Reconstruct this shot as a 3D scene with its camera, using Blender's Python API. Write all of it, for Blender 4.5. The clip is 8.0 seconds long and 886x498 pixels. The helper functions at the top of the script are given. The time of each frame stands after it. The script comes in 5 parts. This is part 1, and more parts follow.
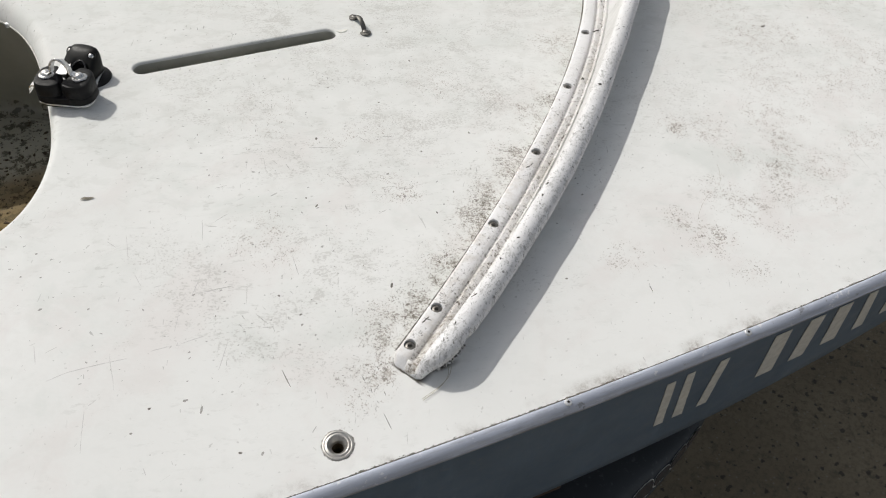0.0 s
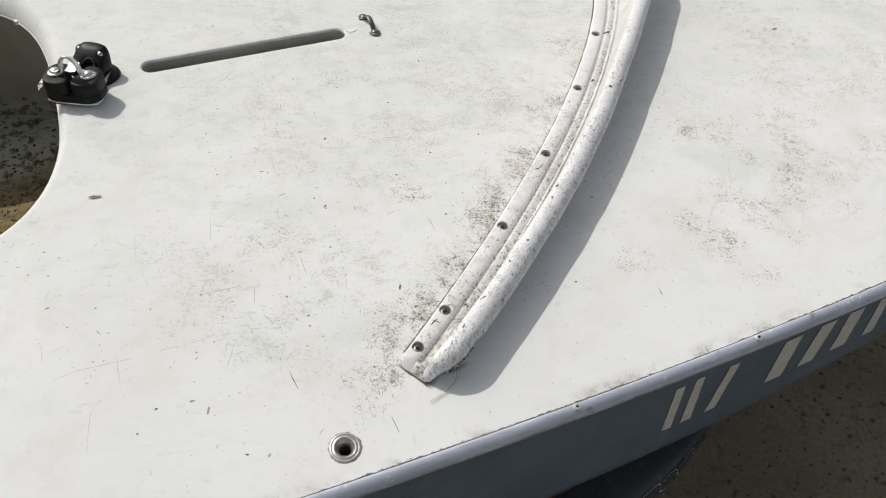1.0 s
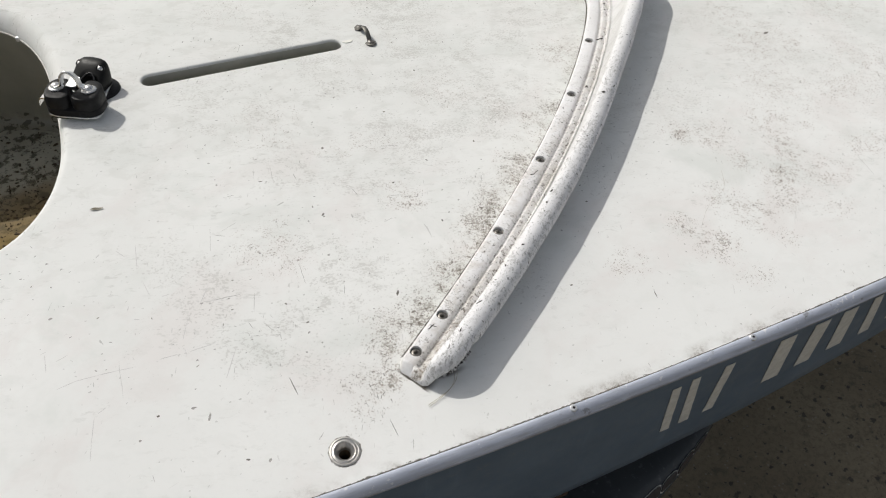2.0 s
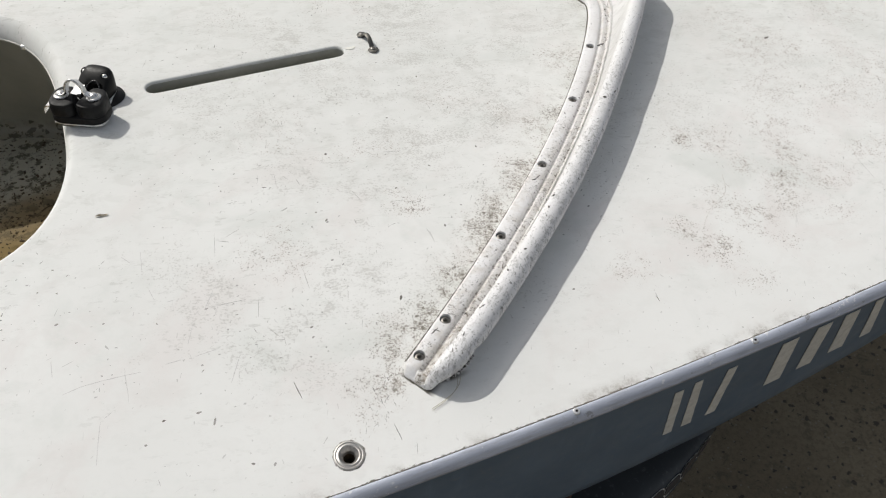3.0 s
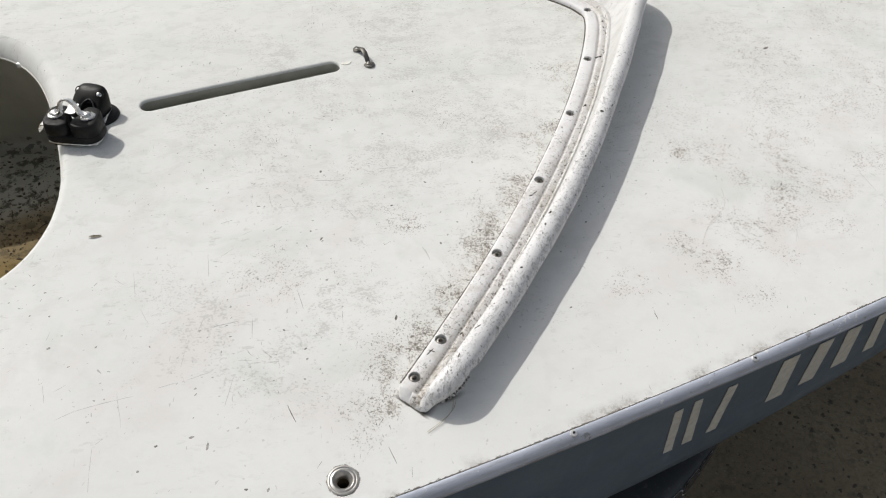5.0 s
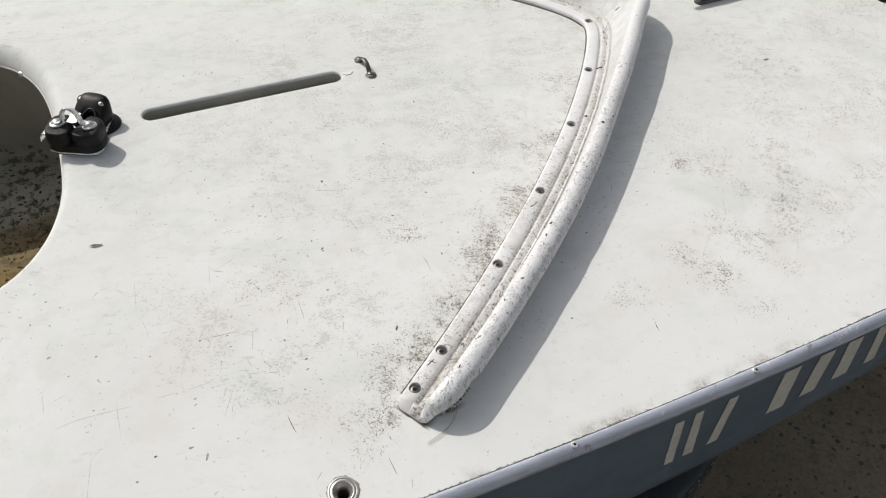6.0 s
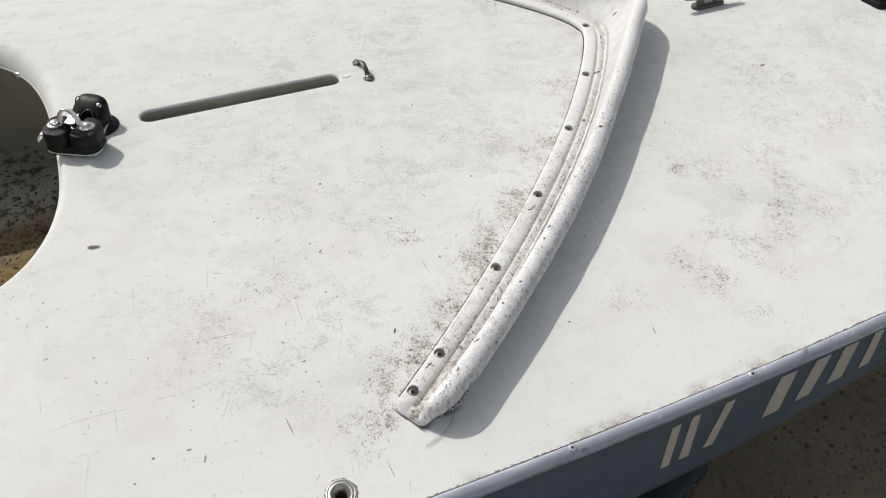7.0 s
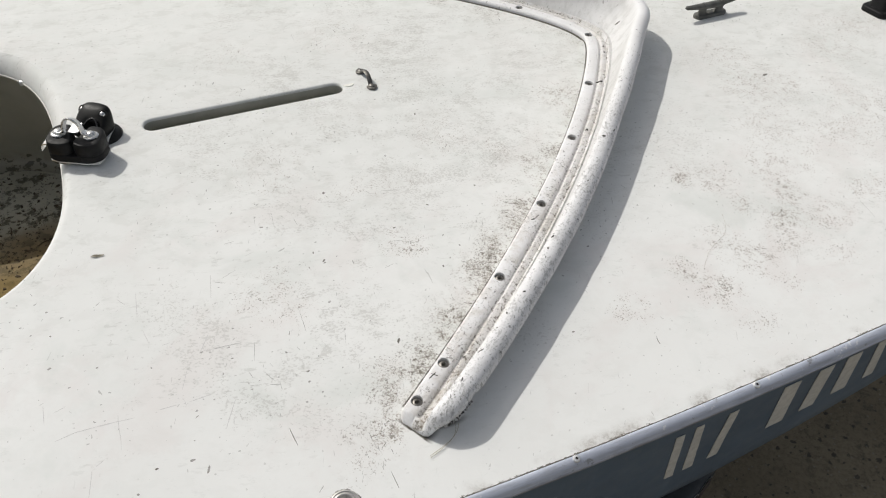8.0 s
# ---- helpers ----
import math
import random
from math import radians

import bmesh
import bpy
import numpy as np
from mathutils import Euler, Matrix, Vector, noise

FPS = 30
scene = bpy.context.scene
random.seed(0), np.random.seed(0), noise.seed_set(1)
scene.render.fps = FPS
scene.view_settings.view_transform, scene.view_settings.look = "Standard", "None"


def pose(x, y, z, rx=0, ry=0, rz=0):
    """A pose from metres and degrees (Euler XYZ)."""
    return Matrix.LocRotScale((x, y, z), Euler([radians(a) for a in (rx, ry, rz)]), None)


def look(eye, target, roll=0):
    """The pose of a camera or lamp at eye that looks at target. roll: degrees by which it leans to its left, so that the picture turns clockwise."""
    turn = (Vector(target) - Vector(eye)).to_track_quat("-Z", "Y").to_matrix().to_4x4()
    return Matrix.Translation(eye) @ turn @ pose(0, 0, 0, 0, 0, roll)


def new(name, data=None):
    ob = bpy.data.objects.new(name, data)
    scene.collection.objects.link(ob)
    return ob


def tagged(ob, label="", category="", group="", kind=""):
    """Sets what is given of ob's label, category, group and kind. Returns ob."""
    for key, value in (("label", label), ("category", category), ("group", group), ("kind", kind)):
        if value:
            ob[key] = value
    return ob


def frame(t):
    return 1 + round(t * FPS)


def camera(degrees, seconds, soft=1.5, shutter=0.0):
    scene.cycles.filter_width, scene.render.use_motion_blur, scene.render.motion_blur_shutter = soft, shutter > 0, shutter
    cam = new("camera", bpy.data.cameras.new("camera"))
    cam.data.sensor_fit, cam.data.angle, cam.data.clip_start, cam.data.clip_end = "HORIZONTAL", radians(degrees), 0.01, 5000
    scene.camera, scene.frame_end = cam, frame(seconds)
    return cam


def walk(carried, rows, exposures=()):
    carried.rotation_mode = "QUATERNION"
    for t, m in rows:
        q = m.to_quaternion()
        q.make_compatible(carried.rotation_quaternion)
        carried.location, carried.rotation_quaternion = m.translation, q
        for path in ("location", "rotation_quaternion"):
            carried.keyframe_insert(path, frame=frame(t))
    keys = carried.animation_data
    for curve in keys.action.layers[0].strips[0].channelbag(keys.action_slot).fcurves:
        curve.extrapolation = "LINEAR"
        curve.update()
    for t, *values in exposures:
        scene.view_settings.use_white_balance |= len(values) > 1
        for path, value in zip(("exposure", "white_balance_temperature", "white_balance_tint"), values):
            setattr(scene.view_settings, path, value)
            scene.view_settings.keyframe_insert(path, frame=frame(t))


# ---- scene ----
cam = camera(55.9, 8.0, soft=1.10)
PATH = [
    (0, (-0.035, -0.953, 0.597), (0.59, 0.309, -0.823), 3.7),
    (0.5, (-0.035, -0.949, 0.595), (0.584, 0.307, -0.833), 4.3),
    (1, (-0.037, -0.947, 0.595), (0.578, 0.319, -0.826), 3.9),
    (1.5, (-0.034, -0.953, 0.598), (0.58, 0.324, -0.813), 3.2),
    (3, (-0.037, -0.963, 0.604), (0.574, 0.332, -0.793), 2.3),
    (3.5, (-0.032, -0.962, 0.605), (0.584, 0.339, -0.783), 2.3),
    (4, (-0.028, -0.956, 0.605), (0.586, 0.344, -0.786), 2.0),
    (5.5, (-0.019, -0.952, 0.61), (0.579, 0.364, -0.773), 1.3),
    (6, (-0.021, -0.951, 0.61), (0.585, 0.37, -0.764), 1.6),
    (6.5, (-0.025, -0.951, 0.61), (0.595, 0.367, -0.761), 2.1),
    (7, (-0.026, -0.95, 0.611), (0.596, 0.369, -0.757), 2.3),
    (7.5, (-0.026, -0.949, 0.614), (0.597, 0.378, -0.747), 2.3),
    (8, (-0.029, -0.946, 0.613), (0.598, 0.383, -0.744), 2.4),
]
walk(cam, [(t, look(eye, target, roll)) for t, eye, target, roll in PATH], [(0, -0.150, 6665, 8.4), (8, -0.150, 6665, 8.4)])

# ---- light ----
SUN_EL, SUN_AZ = 47.5, (0.52, -0.854)   # elevation; the way the light travels over the deck
way = Vector((SUN_AZ[0], SUN_AZ[1], 0)).normalized() * math.cos(radians(SUN_EL))
way.z = -math.sin(radians(SUN_EL))
sun = new("sun", bpy.data.lights.new("sun", "SUN"))
sun.data.energy, sun.data.angle, sun.data.color = 2.62, radians(0.53), (1.0, 0.98, 0.95)
sun.matrix_world = Matrix.Translation((0, 0, 6)) @ way.to_track_quat("-Z", "Y").to_matrix().to_4x4()
world = bpy.data.worlds.new("sky")
scene.world = world
world.use_nodes = True
wt = world.node_tree
sky = wt.nodes.new("ShaderNodeTexSky")
sky.sky_type, sky.sun_disc = "NISHITA", False
sky.sun_elevation = radians(SUN_EL)
sky.sun_rotation = math.atan2(-way.x, -way.y)
sky.air_density, sky.dust_density, sky.ozone_density = 1.0, 3.0, 1.0
bg = wt.nodes["Background"]
bg.inputs["Strength"].default_value = 0.107
haze = wt.nodes.new("ShaderNodeHueSaturation")      # a milky summer sky
haze.inputs["Saturation"].default_value = 0.42
wt.links.new(sky.outputs["Color"], haze.inputs["Color"])
wt.links.new(haze.outputs["Color"], bg.inputs["Color"])


# ---- node helpers ----
def material(name):
    m = bpy.data.materials.new(name)
    m.use_nodes = True
    return m, m.node_tree, m.node_tree.nodes["Principled BSDF"]


def put(nt, socket, value):
    if isinstance(value, (int, float)):
        socket.default_value = value
    elif isinstance(value, (tuple, list)):
        socket.default_value = (*value, 1.0) if len(value) == 3 and socket.type == "RGBA" else value
    else:
        nt.links.new(value, socket)


def calc(nt, op, a, b=0.0, c=None):
    n = nt.nodes.new("ShaderNodeMath")
    n.operation = op
    put(nt, n.inputs[0], a)
    put(nt, n.inputs[1], b)
    if c is not None:
        put(nt, n.inputs[2], c)
    return n.outputs[0]


def span(nt, v, lo, hi, a=0.0, b=1.0, smooth=True):
    n = nt.nodes.new("ShaderNodeMapRange")
    n.interpolation_type = "SMOOTHSTEP" if smooth else "LINEAR"
    for i, x in enumerate((v, lo, hi, a, b)):
        put(nt, n.inputs[i], x)
    return n.outputs[0]


def coords(nt, scale=(1, 1, 1), turn=0.0, shift=(0, 0, 0)):
    tc = nt.nodes.new("ShaderNodeTexCoord")
    mp = nt.nodes.new("ShaderNodeMapping")
    mp.vector_type = "TEXTURE"
    mp.inputs["Rotation"].default_value = (0, 0, radians(turn))
    mp.inputs["Scale"].default_value = [1 / s for s in scale]
    mp.inputs["Location"].default_value = shift
    nt.links.new(tc.outputs["Object"], mp.inputs["Vector"])
    return mp.outputs[0]


def noisy(nt, vec, scale, detail=4.0, rough=0.55, warp=0.0):
    n = nt.nodes.new("ShaderNodeTexNoise")
    n.inputs["Scale"].default_value, n.inputs["Detail"].default_value = scale, detail
    n.inputs["Roughness"].default_value, n.inputs["Distortion"].default_value = rough, warp
    nt.links.new(vec, n.inputs["Vector"])
    return n.outputs["Fac"]


def cells(nt, vec, scale, feature="F1", rnd=1.0):
    n = nt.nodes.new("ShaderNodeTexVoronoi")
    n.voronoi_dimensions, n.feature = "2D", feature
    n.inputs["Scale"].default_value, n.inputs["Randomness"].default_value = scale, rnd
    nt.links.new(vec, n.inputs["Vector"])
    return n.outputs["Distance"], n.outputs["Color"]


def mixed(nt, fac, a, b):
    n = nt.nodes.new("ShaderNodeMix")
    n.data_type = "RGBA"
    put(nt, n.inputs["Factor"], fac)
    put(nt, n.inputs["A"], a)
    put(nt, n.inputs["B"], b)
    return n.outputs["Result"]


def relief(nt, bsdf, height, strength=0.3, distance=0.001):
    n = nt.nodes.new("ShaderNodeBump")
    n.inputs["Strength"].default_value, n.inputs["Distance"].default_value = strength, distance
    nt.links.new(height, n.inputs["Height"])
    nt.links.new(n.outputs[0], bsdf.inputs["Normal"])


def axes(nt):
    tc = nt.nodes.new("ShaderNodeTexCoord")
    s = nt.nodes.new("ShaderNodeSeparateXYZ")
    nt.links.new(tc.outputs["Object"], s.inputs[0])
    return s.outputs[0], s.outputs[1], s.outputs[2]


def specks(nt, scale, size, gate, turn=0.0, stretch=1.0, shift=(0, 0, 0)):
    """Scattered marks, one in some of the cells: round, or drawn out into scratches."""
    vec = coords(nt, (1.0 / stretch, 1.0, 1.0), turn, shift)
    wob = nt.nodes.new("ShaderNodeTexNoise")
    wob.inputs["Scale"].default_value, wob.inputs["Detail"].default_value = scale * 2.2, 3.0
    nt.links.new(vec, wob.inputs["Vector"])
    add = nt.nodes.new("ShaderNodeVectorMath")
    add.operation = "MULTIPLY_ADD"
    nt.links.new(wob.outputs["Color"], add.inputs[0])
    add.inputs[1].default_value = (0.5 / scale, 0.5 / scale, 0)
    nt.links.new(vec, add.inputs[2])
    dist, col = cells(nt, add.outputs[0], scale)
    s = nt.nodes.new("ShaderNodeSeparateColor")
    nt.links.new(col, s.inputs[0])
    width = span(nt, s.outputs[1], 0.0, 1.0, size * 0.35, size, False)
    mark = calc(nt, "LESS_THAN", dist, width)
    soft = calc(nt, "MULTIPLY", mark, span(nt, s.outputs[2], 0, 1, 0.35, 1.0, False))
    return calc(nt, "MULTIPLY", soft, calc(nt, "GREATER_THAN", s.outputs[0], gate))


def blot(nt, x, y, cx, cy, rx, ry):
    dx = calc(nt, "DIVIDE", calc(nt, "SUBTRACT", x, cx), rx)
    dy = calc(nt, "DIVIDE", calc(nt, "SUBTRACT", y, cy), ry)
    d = calc(nt, "SQRT", calc(nt, "ADD", calc(nt, "MULTIPLY", dx, dx), calc(nt, "MULTIPLY", dy, dy)))
    return span(nt, d, 1.25, 0.25)


def grains(nt, vec, scale, dens, edge=0.655, gain=0.17, rough=0.62):
    """Crisp specks of dirt that crowd together where dens is high."""
    n = noisy(nt, vec, scale, 3, rough, 0.25)
    v = calc(nt, "MULTIPLY_ADD", dens, gain, n)
    return calc(nt, "MULTIPLY", span(nt, v, edge, edge + 0.055), span(nt, dens, 0.02, 0.22))


# ---- shapes that several parts share ----
def half_beam(x):
    b = 0.6075 - 0.059 * (x - 0.18) ** 2
    if x > 0.7:
        b -= 0.1875 * (x - 0.7) ** 3
    if x < -0.4:
        b += 0.012 * (x + 0.4) ** 2
    return max(b, 0.004)


def deck_z(y):
    return -0.1 * y * y


BOW, STERN = 1.975, -2.1
RAIL_A, RAIL_B, RAIL_C, RAIL_R, RAIL_P = 0.6557, 0.603, 0.7385, 0.02, 0.05   # the corner is rounder to port


def rail_x(y):
    r = RAIL_R if y < 0 else RAIL_P
    return RAIL_A - RAIL_B * (math.sqrt(y * y + r * r) - r + RAIL_R) - RAIL_C * y * y



# ---- materials ----
def deck_gelcoat():
    m, nt, bs = material("weathered_white_gelcoat")
    x, y, z = axes(nt)
    vec = coords(nt)
    broad = noisy(nt, vec, 3.1, 3)
    col = mixed(nt, span(nt, broad, 0.3, 0.7), (0.79, 0.79, 0.77), (0.84, 0.84, 0.82))
    pink = span(nt, noisy(nt, coords(nt, (1, 1.5, 1), 30, (2, 5, 0)), 6.5, 5, 0.65, 0.4), 0.48, 0.68)
    col = mixed(nt, calc(nt, "MULTIPLY", pink, 0.5), col, (0.755, 0.715, 0.695))
    green = span(nt, noisy(nt, coords(nt, (1, 1.2, 1), -20, (7, 2, 0)), 8.0, 5, 0.65, 0.4), 0.50, 0.70)
    col = mixed(nt, calc(nt, "MULTIPLY", green, 0.6), col, (0.69, 0.71, 0.68))
    # grey-green tone over the middle and port: grime, deepened to dim the deck's brightness
    dim_film = span(nt, calc(nt, "MULTIPLY_ADD", noisy(nt, coords(nt, (1, 1, 1), 0, (3, 8, 0)), 4.5, 4, 0.6), 0.36, y), -0.26, 0.16)
    dim_film = calc(nt, "MULTIPLY", dim_film, span(nt, noisy(nt, coords(nt, (1, 1.3, 1), 12, (5, 1, 0)), 16.0, 5, 0.65), 0.25, 0.62, 0.55, 1.0))
    col = mixed(nt, calc(nt, "MULTIPLY", dim_film, 0.60), col, (0.665, 0.672, 0.648))
    smudge = calc(nt, "MULTIPLY", span(nt, noisy(nt, coords(nt, (0.75, 1, 1), -14, (8, 8, 0)), 46.0, 5, 0.66, 0.35), 0.49, 0.62), calc(nt, "MULTIPLY_ADD", dim_film, 0.8, 0.2))
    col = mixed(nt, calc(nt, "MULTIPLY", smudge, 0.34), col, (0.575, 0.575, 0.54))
    # grey rubbed-in dirt in drifting patches
    quiet = calc(nt, "MULTIPLY", span(nt, calc(nt, "ABSOLUTE", y), 0.42, 0.56, 1.0, 0.12), span(nt, calc(nt, "ADD", x, calc(nt, "MULTIPLY", calc(nt, "ABSOLUTE", y), 1.05)), 0.68, 0.76, 1.0, 0.45))
    quiet = calc(nt, "MULTIPLY", quiet, span(nt, calc(nt, "SUBTRACT", x, calc(nt, "MULTIPLY", y, 0.25)), -0.06, 0.16, 0.12, 1.0))
    cloud = noisy(nt, coords(nt, (1, 1, 1), 20), 8.0, 6, 0.66, 0.3)
    fine = noisy(nt, coords(nt, (1, 1.25, 1), 35), 140.0, 6, 0.75, 0.3)
    drift = calc(nt, "MULTIPLY", calc(nt, "MULTIPLY", span(nt, cloud, 0.40, 0.68), quiet), span(nt, noisy(nt, coords(nt, (0.7, 1, 1), -14), 60.0, 4, 0.65), 0.38, 0.60, 0.25, 1.0))
    col = mixed(nt, calc(nt, "MULTIPLY", drift, 0.24), col, (0.60, 0.59, 0.56))
    col = mixed(nt, calc(nt, "MULTIPLY", grains(nt, coords(nt, (0.8, 1, 1), -14), 430.0, drift, 0.640, 0.24), 0.30), col, (0.38, 0.365, 0.335))
    # trodden, speckled areas before the splash rail and inside it
    w_ = nt.nodes.new("ShaderNodeAttribute")
    w_.attribute_name = "wear"
    worn = w_.outputs["Fac"]
    clumpy = calc(nt, "MULTIPLY", worn, span(nt, noisy(nt, coords(nt, (1, 1, 1), 0, (6, 3, 0)), 75.0, 5, 0.72, 0.3), 0.38, 0.60, 0.10, 1.0))
    col = mixed(nt, calc(nt, "MULTIPLY", clumpy, 0.30), col, (0.66, 0.605, 0.575))
    col = mixed(nt, calc(nt, "MULTIPLY", grains(nt, vec, 520.0, clumpy, 0.632, 0.19), 0.64), col, (0.32, 0.275, 0.235))
    col = mixed(nt, calc(nt, "MULTIPLY", grains(nt, coords(nt, (1, 1, 1), 40, (2, 2, 0)), 260.0, clumpy, 0.700, 0.18), 0.70), col, (0.19, 0.175, 0.15))
    # grime by the rail's inner edge and the gunwale, plus a painted shadow gap
    port = calc(nt, "GREATER_THAN", y, 0.0)
    turn_r = calc(nt, "MULTIPLY_ADD", port, RAIL_P - RAIL_R, RAIL_R)
    ry_ = calc(nt, "SQRT", calc(nt, "ADD", calc(nt, "MULTIPLY", y, y), calc(nt, "MULTIPLY", turn_r, turn_r)))
    from_corner = calc(nt, "SUBTRACT", ry_, calc(nt, "SUBTRACT", turn_r, RAIL_R))
    curve = calc(nt, "SUBTRACT", calc(nt, "SUBTRACT", RAIL_A, calc(nt, "MULTIPLY", from_corner, RAIL_B)), calc(nt, "MULTIPLY", calc(nt, "MULTIPLY", y, y), RAIL_C))
    slope = calc(nt, "MULTIPLY", calc(nt, "ABSOLUTE", y), calc(nt, "ADD", calc(nt, "DIVIDE", RAIL_B, ry_), 2 * RAIL_C))
    steep = calc(nt, "SQRT", calc(nt, "ADD", calc(nt, "MULTIPLY", slope, slope), 1.0))
    off = calc(nt, "DIVIDE", calc(nt, "SUBTRACT", curve, x), steep)
    ragged_seam = noisy(nt, vec, 60.0, 4, 0.65)
    brim = calc(nt, "MULTIPLY_ADD", span(nt, calc(nt, "ABSOLUTE", y), 0.0, 0.35, 0.0, 1.0, False), 0.0006, 0.0085)
    past = calc(nt, "SUBTRACT", off, calc(nt, "MULTIPLY_ADD", port, 0.0006, brim))
    # dark gap under the flange's edge, its shade coloured onto the deck
    gap_shade = calc(nt, "MULTIPLY", calc(nt, "MULTIPLY", span(nt, past, calc(nt, "MULTIPLY_ADD", port, 0.0016, 0.0026), calc(nt, "MULTIPLY_ADD", port, 0.0014, 0.0014)), calc(nt, "LESS_THAN", calc(nt, "ABSOLUTE", y), 0.506)), calc(nt, "MULTIPLY", calc(nt, "MAXIMUM", span(nt, ragged_seam, 0.30, 0.56), span(nt, y, -0.17, -0.05)), calc(nt, "GREATER_THAN", off, 0.0)))
    near = calc(nt, "MULTIPLY", span(nt, off, 0.062, 0.012), calc(nt, "MULTIPLY", calc(nt, "GREATER_THAN", off, -0.02), span(nt, calc(nt, "ABSOLUTE", y), 0.545, 0.505)))
    side = span(nt, calc(nt, "ABSOLUTE", y), 0.05, 0.33, 0.35, 1.0)
    patch = span(nt, noisy(nt, coords(nt, (1, 1, 1), 50), 20.0, 5, 0.7), 0.40, 0.60)
    thick = calc(nt, "MULTIPLY", calc(nt, "MULTIPLY", near, side), calc(nt, "MULTIPLY", patch, span(nt, noisy(nt, coords(nt, (1, 1, 1), 0, (1, 7, 0)), 62.0, 5, 0.72, 0.4), 0.34, 0.58, 0.2, 1.0)))
    col = mixed(nt, calc(nt, "MULTIPLY", thick, 0.56), col, (0.53, 0.50, 0.455))
    col = mixed(nt, calc(nt, "MULTIPLY", grains(nt, vec, 480.0, thick, 0.611, 0.20), 0.68), col, (0.26, 0.235, 0.205))
    col = mixed(nt, calc(nt, "MULTIPLY", grains(nt, coords(nt, (1, 1, 1), 25, (4, 1, 0)), 210.0, thick, 0.679, 0.19), 0.77), col, (0.16, 0.14, 0.115))
    # dark line at the rail's blunt end: packed dirt and painted contact shadow
    tip_x, tip_y = calc(nt, "SUBTRACT", x, rail_x(-0.5225)), calc(nt, "ADD", y, 0.5225)
    beyond = calc(nt, "MULTIPLY", calc(nt, "ADD", calc(nt, "MULTIPLY", tip_x, 0.809), calc(nt, "MULTIPLY", tip_y, 0.588)), -1.0)
    across = calc(nt, "SUBTRACT", calc(nt, "MULTIPLY", tip_x, 0.588), calc(nt, "MULTIPLY", tip_y, 0.809))
    bulge = calc(nt, "MULTIPLY_ADD", noisy(nt, vec, 150.0, 4, 0.7), 0.0030, calc(nt, "SUBTRACT", beyond, 0.0012))
    bulge = calc(nt, "MULTIPLY_ADD", across, -0.08, bulge)
    heel = calc(nt, "MULTIPLY", span(nt, bulge, 0.0030, 0.0014), calc(nt, "MULTIPLY", span(nt, across, -0.010, 0.000), span(nt, across, 0.034, 0.024)))
    heel = calc(nt, "MULTIPLY", heel, calc(nt, "GREATER_THAN", beyond, -0.012))
    # shade of the black gap beneath the torn lip, painted on the deck
    under = calc(nt, "MULTIPLY", blot(nt, x, calc(nt, "MULTIPLY", calc(nt, "ABSOLUTE", y), -1.0), 0.176, -0.5365, 0.020, 0.0048), span(nt, noisy(nt, vec, 260.0, 4, 0.7), 0.34, 0.54, 0.5, 1.0))
    gap_shade = calc(nt, "MAXIMUM", calc(nt, "MAXIMUM", gap_shade, heel), calc(nt, "MULTIPLY", under, 0.95))
    col = mixed(nt, calc(nt, "MULTIPLY", gap_shade, 0.93), col, (0.055, 0.046, 0.034))
    bx = calc(nt, "SUBTRACT", x, 0.18)
    edge = calc(nt, "SUBTRACT", calc(nt, "SUBTRACT", 0.6075, calc(nt, "MULTIPLY", calc(nt, "MULTIPLY", bx, bx), 0.059)), calc(nt, "ABSOLUTE", y))
    ragged = noisy(nt, coords(nt, (0.6, 1, 1)), 300.0, 6, 0.8)
    rim = calc(nt, "LESS_THAN", edge, calc(nt, "MULTIPLY", span(nt, ragged, 0.42, 0.72, 0.0004, 0.0030), span(nt, noisy(nt, vec, 14, 3), 0.40, 0.6, 0.35, 1.0)))
    col = mixed(nt, calc(nt, "MULTIPLY", rim, 0.9), col, (0.09, 0.08, 0.06))
    stain = calc(nt, "MULTIPLY", span(nt, edge, 0.016, 0.0), calc(nt, "MULTIPLY", span(nt, noisy(nt, vec, 16, 4), 0.42, 0.6), span(nt, noisy(nt, vec, 210, 6, 0.8), 0.42, 0.62, 0.35, 1.0)))
    col = mixed(nt, calc(nt, "MULTIPLY", stain, 0.75), col, (0.27, 0.235, 0.20))
    # ring of grime round the drain
    gx, gy = calc(nt, "SUBTRACT", x, 0.063), calc(nt, "SUBTRACT", y, -0.577)
    g_d = calc(nt, "SQRT", calc(nt, "ADD", calc(nt, "MULTIPLY", gx, gx), calc(nt, "MULTIPLY", gy, gy)))
    g_d = calc(nt, "MULTIPLY_ADD", noisy(nt, vec, 230.0, 4, 0.75), -0.006, g_d)
    col = mixed(nt, span(nt, g_d, 0.0119, 0.0106, 0.0, 0.85), col, (0.10, 0.085, 0.07))
    # faint smears drawn out along the boat
    smear = span(nt, noisy(nt, coords(nt, (0.45, 1, 1), -16), 150.0, 5, 0.7, 0.3), 0.56, 0.66)
    smear = calc(nt, "MULTIPLY", smear, span(nt, noisy(nt, coords(nt, (1, 1, 1), 0, (4, 4, 0)), 9.0, 4), 0.42, 0.60))
    smear = calc(nt, "MULTIPLY", smear, span(nt, calc(nt, "ABSOLUTE", y), 0.42, 0.54, 1.0, 0.3))
    col = mixed(nt, calc(nt, "MULTIPLY", smear, 0.32), col, (0.42, 0.42, 0.385))
    # flecks and scratches
    gather = span(nt, noisy(nt, coords(nt, (1, 1, 1), 0, (3, 1, 0)), 5.0, 3), 0.38, 0.62)
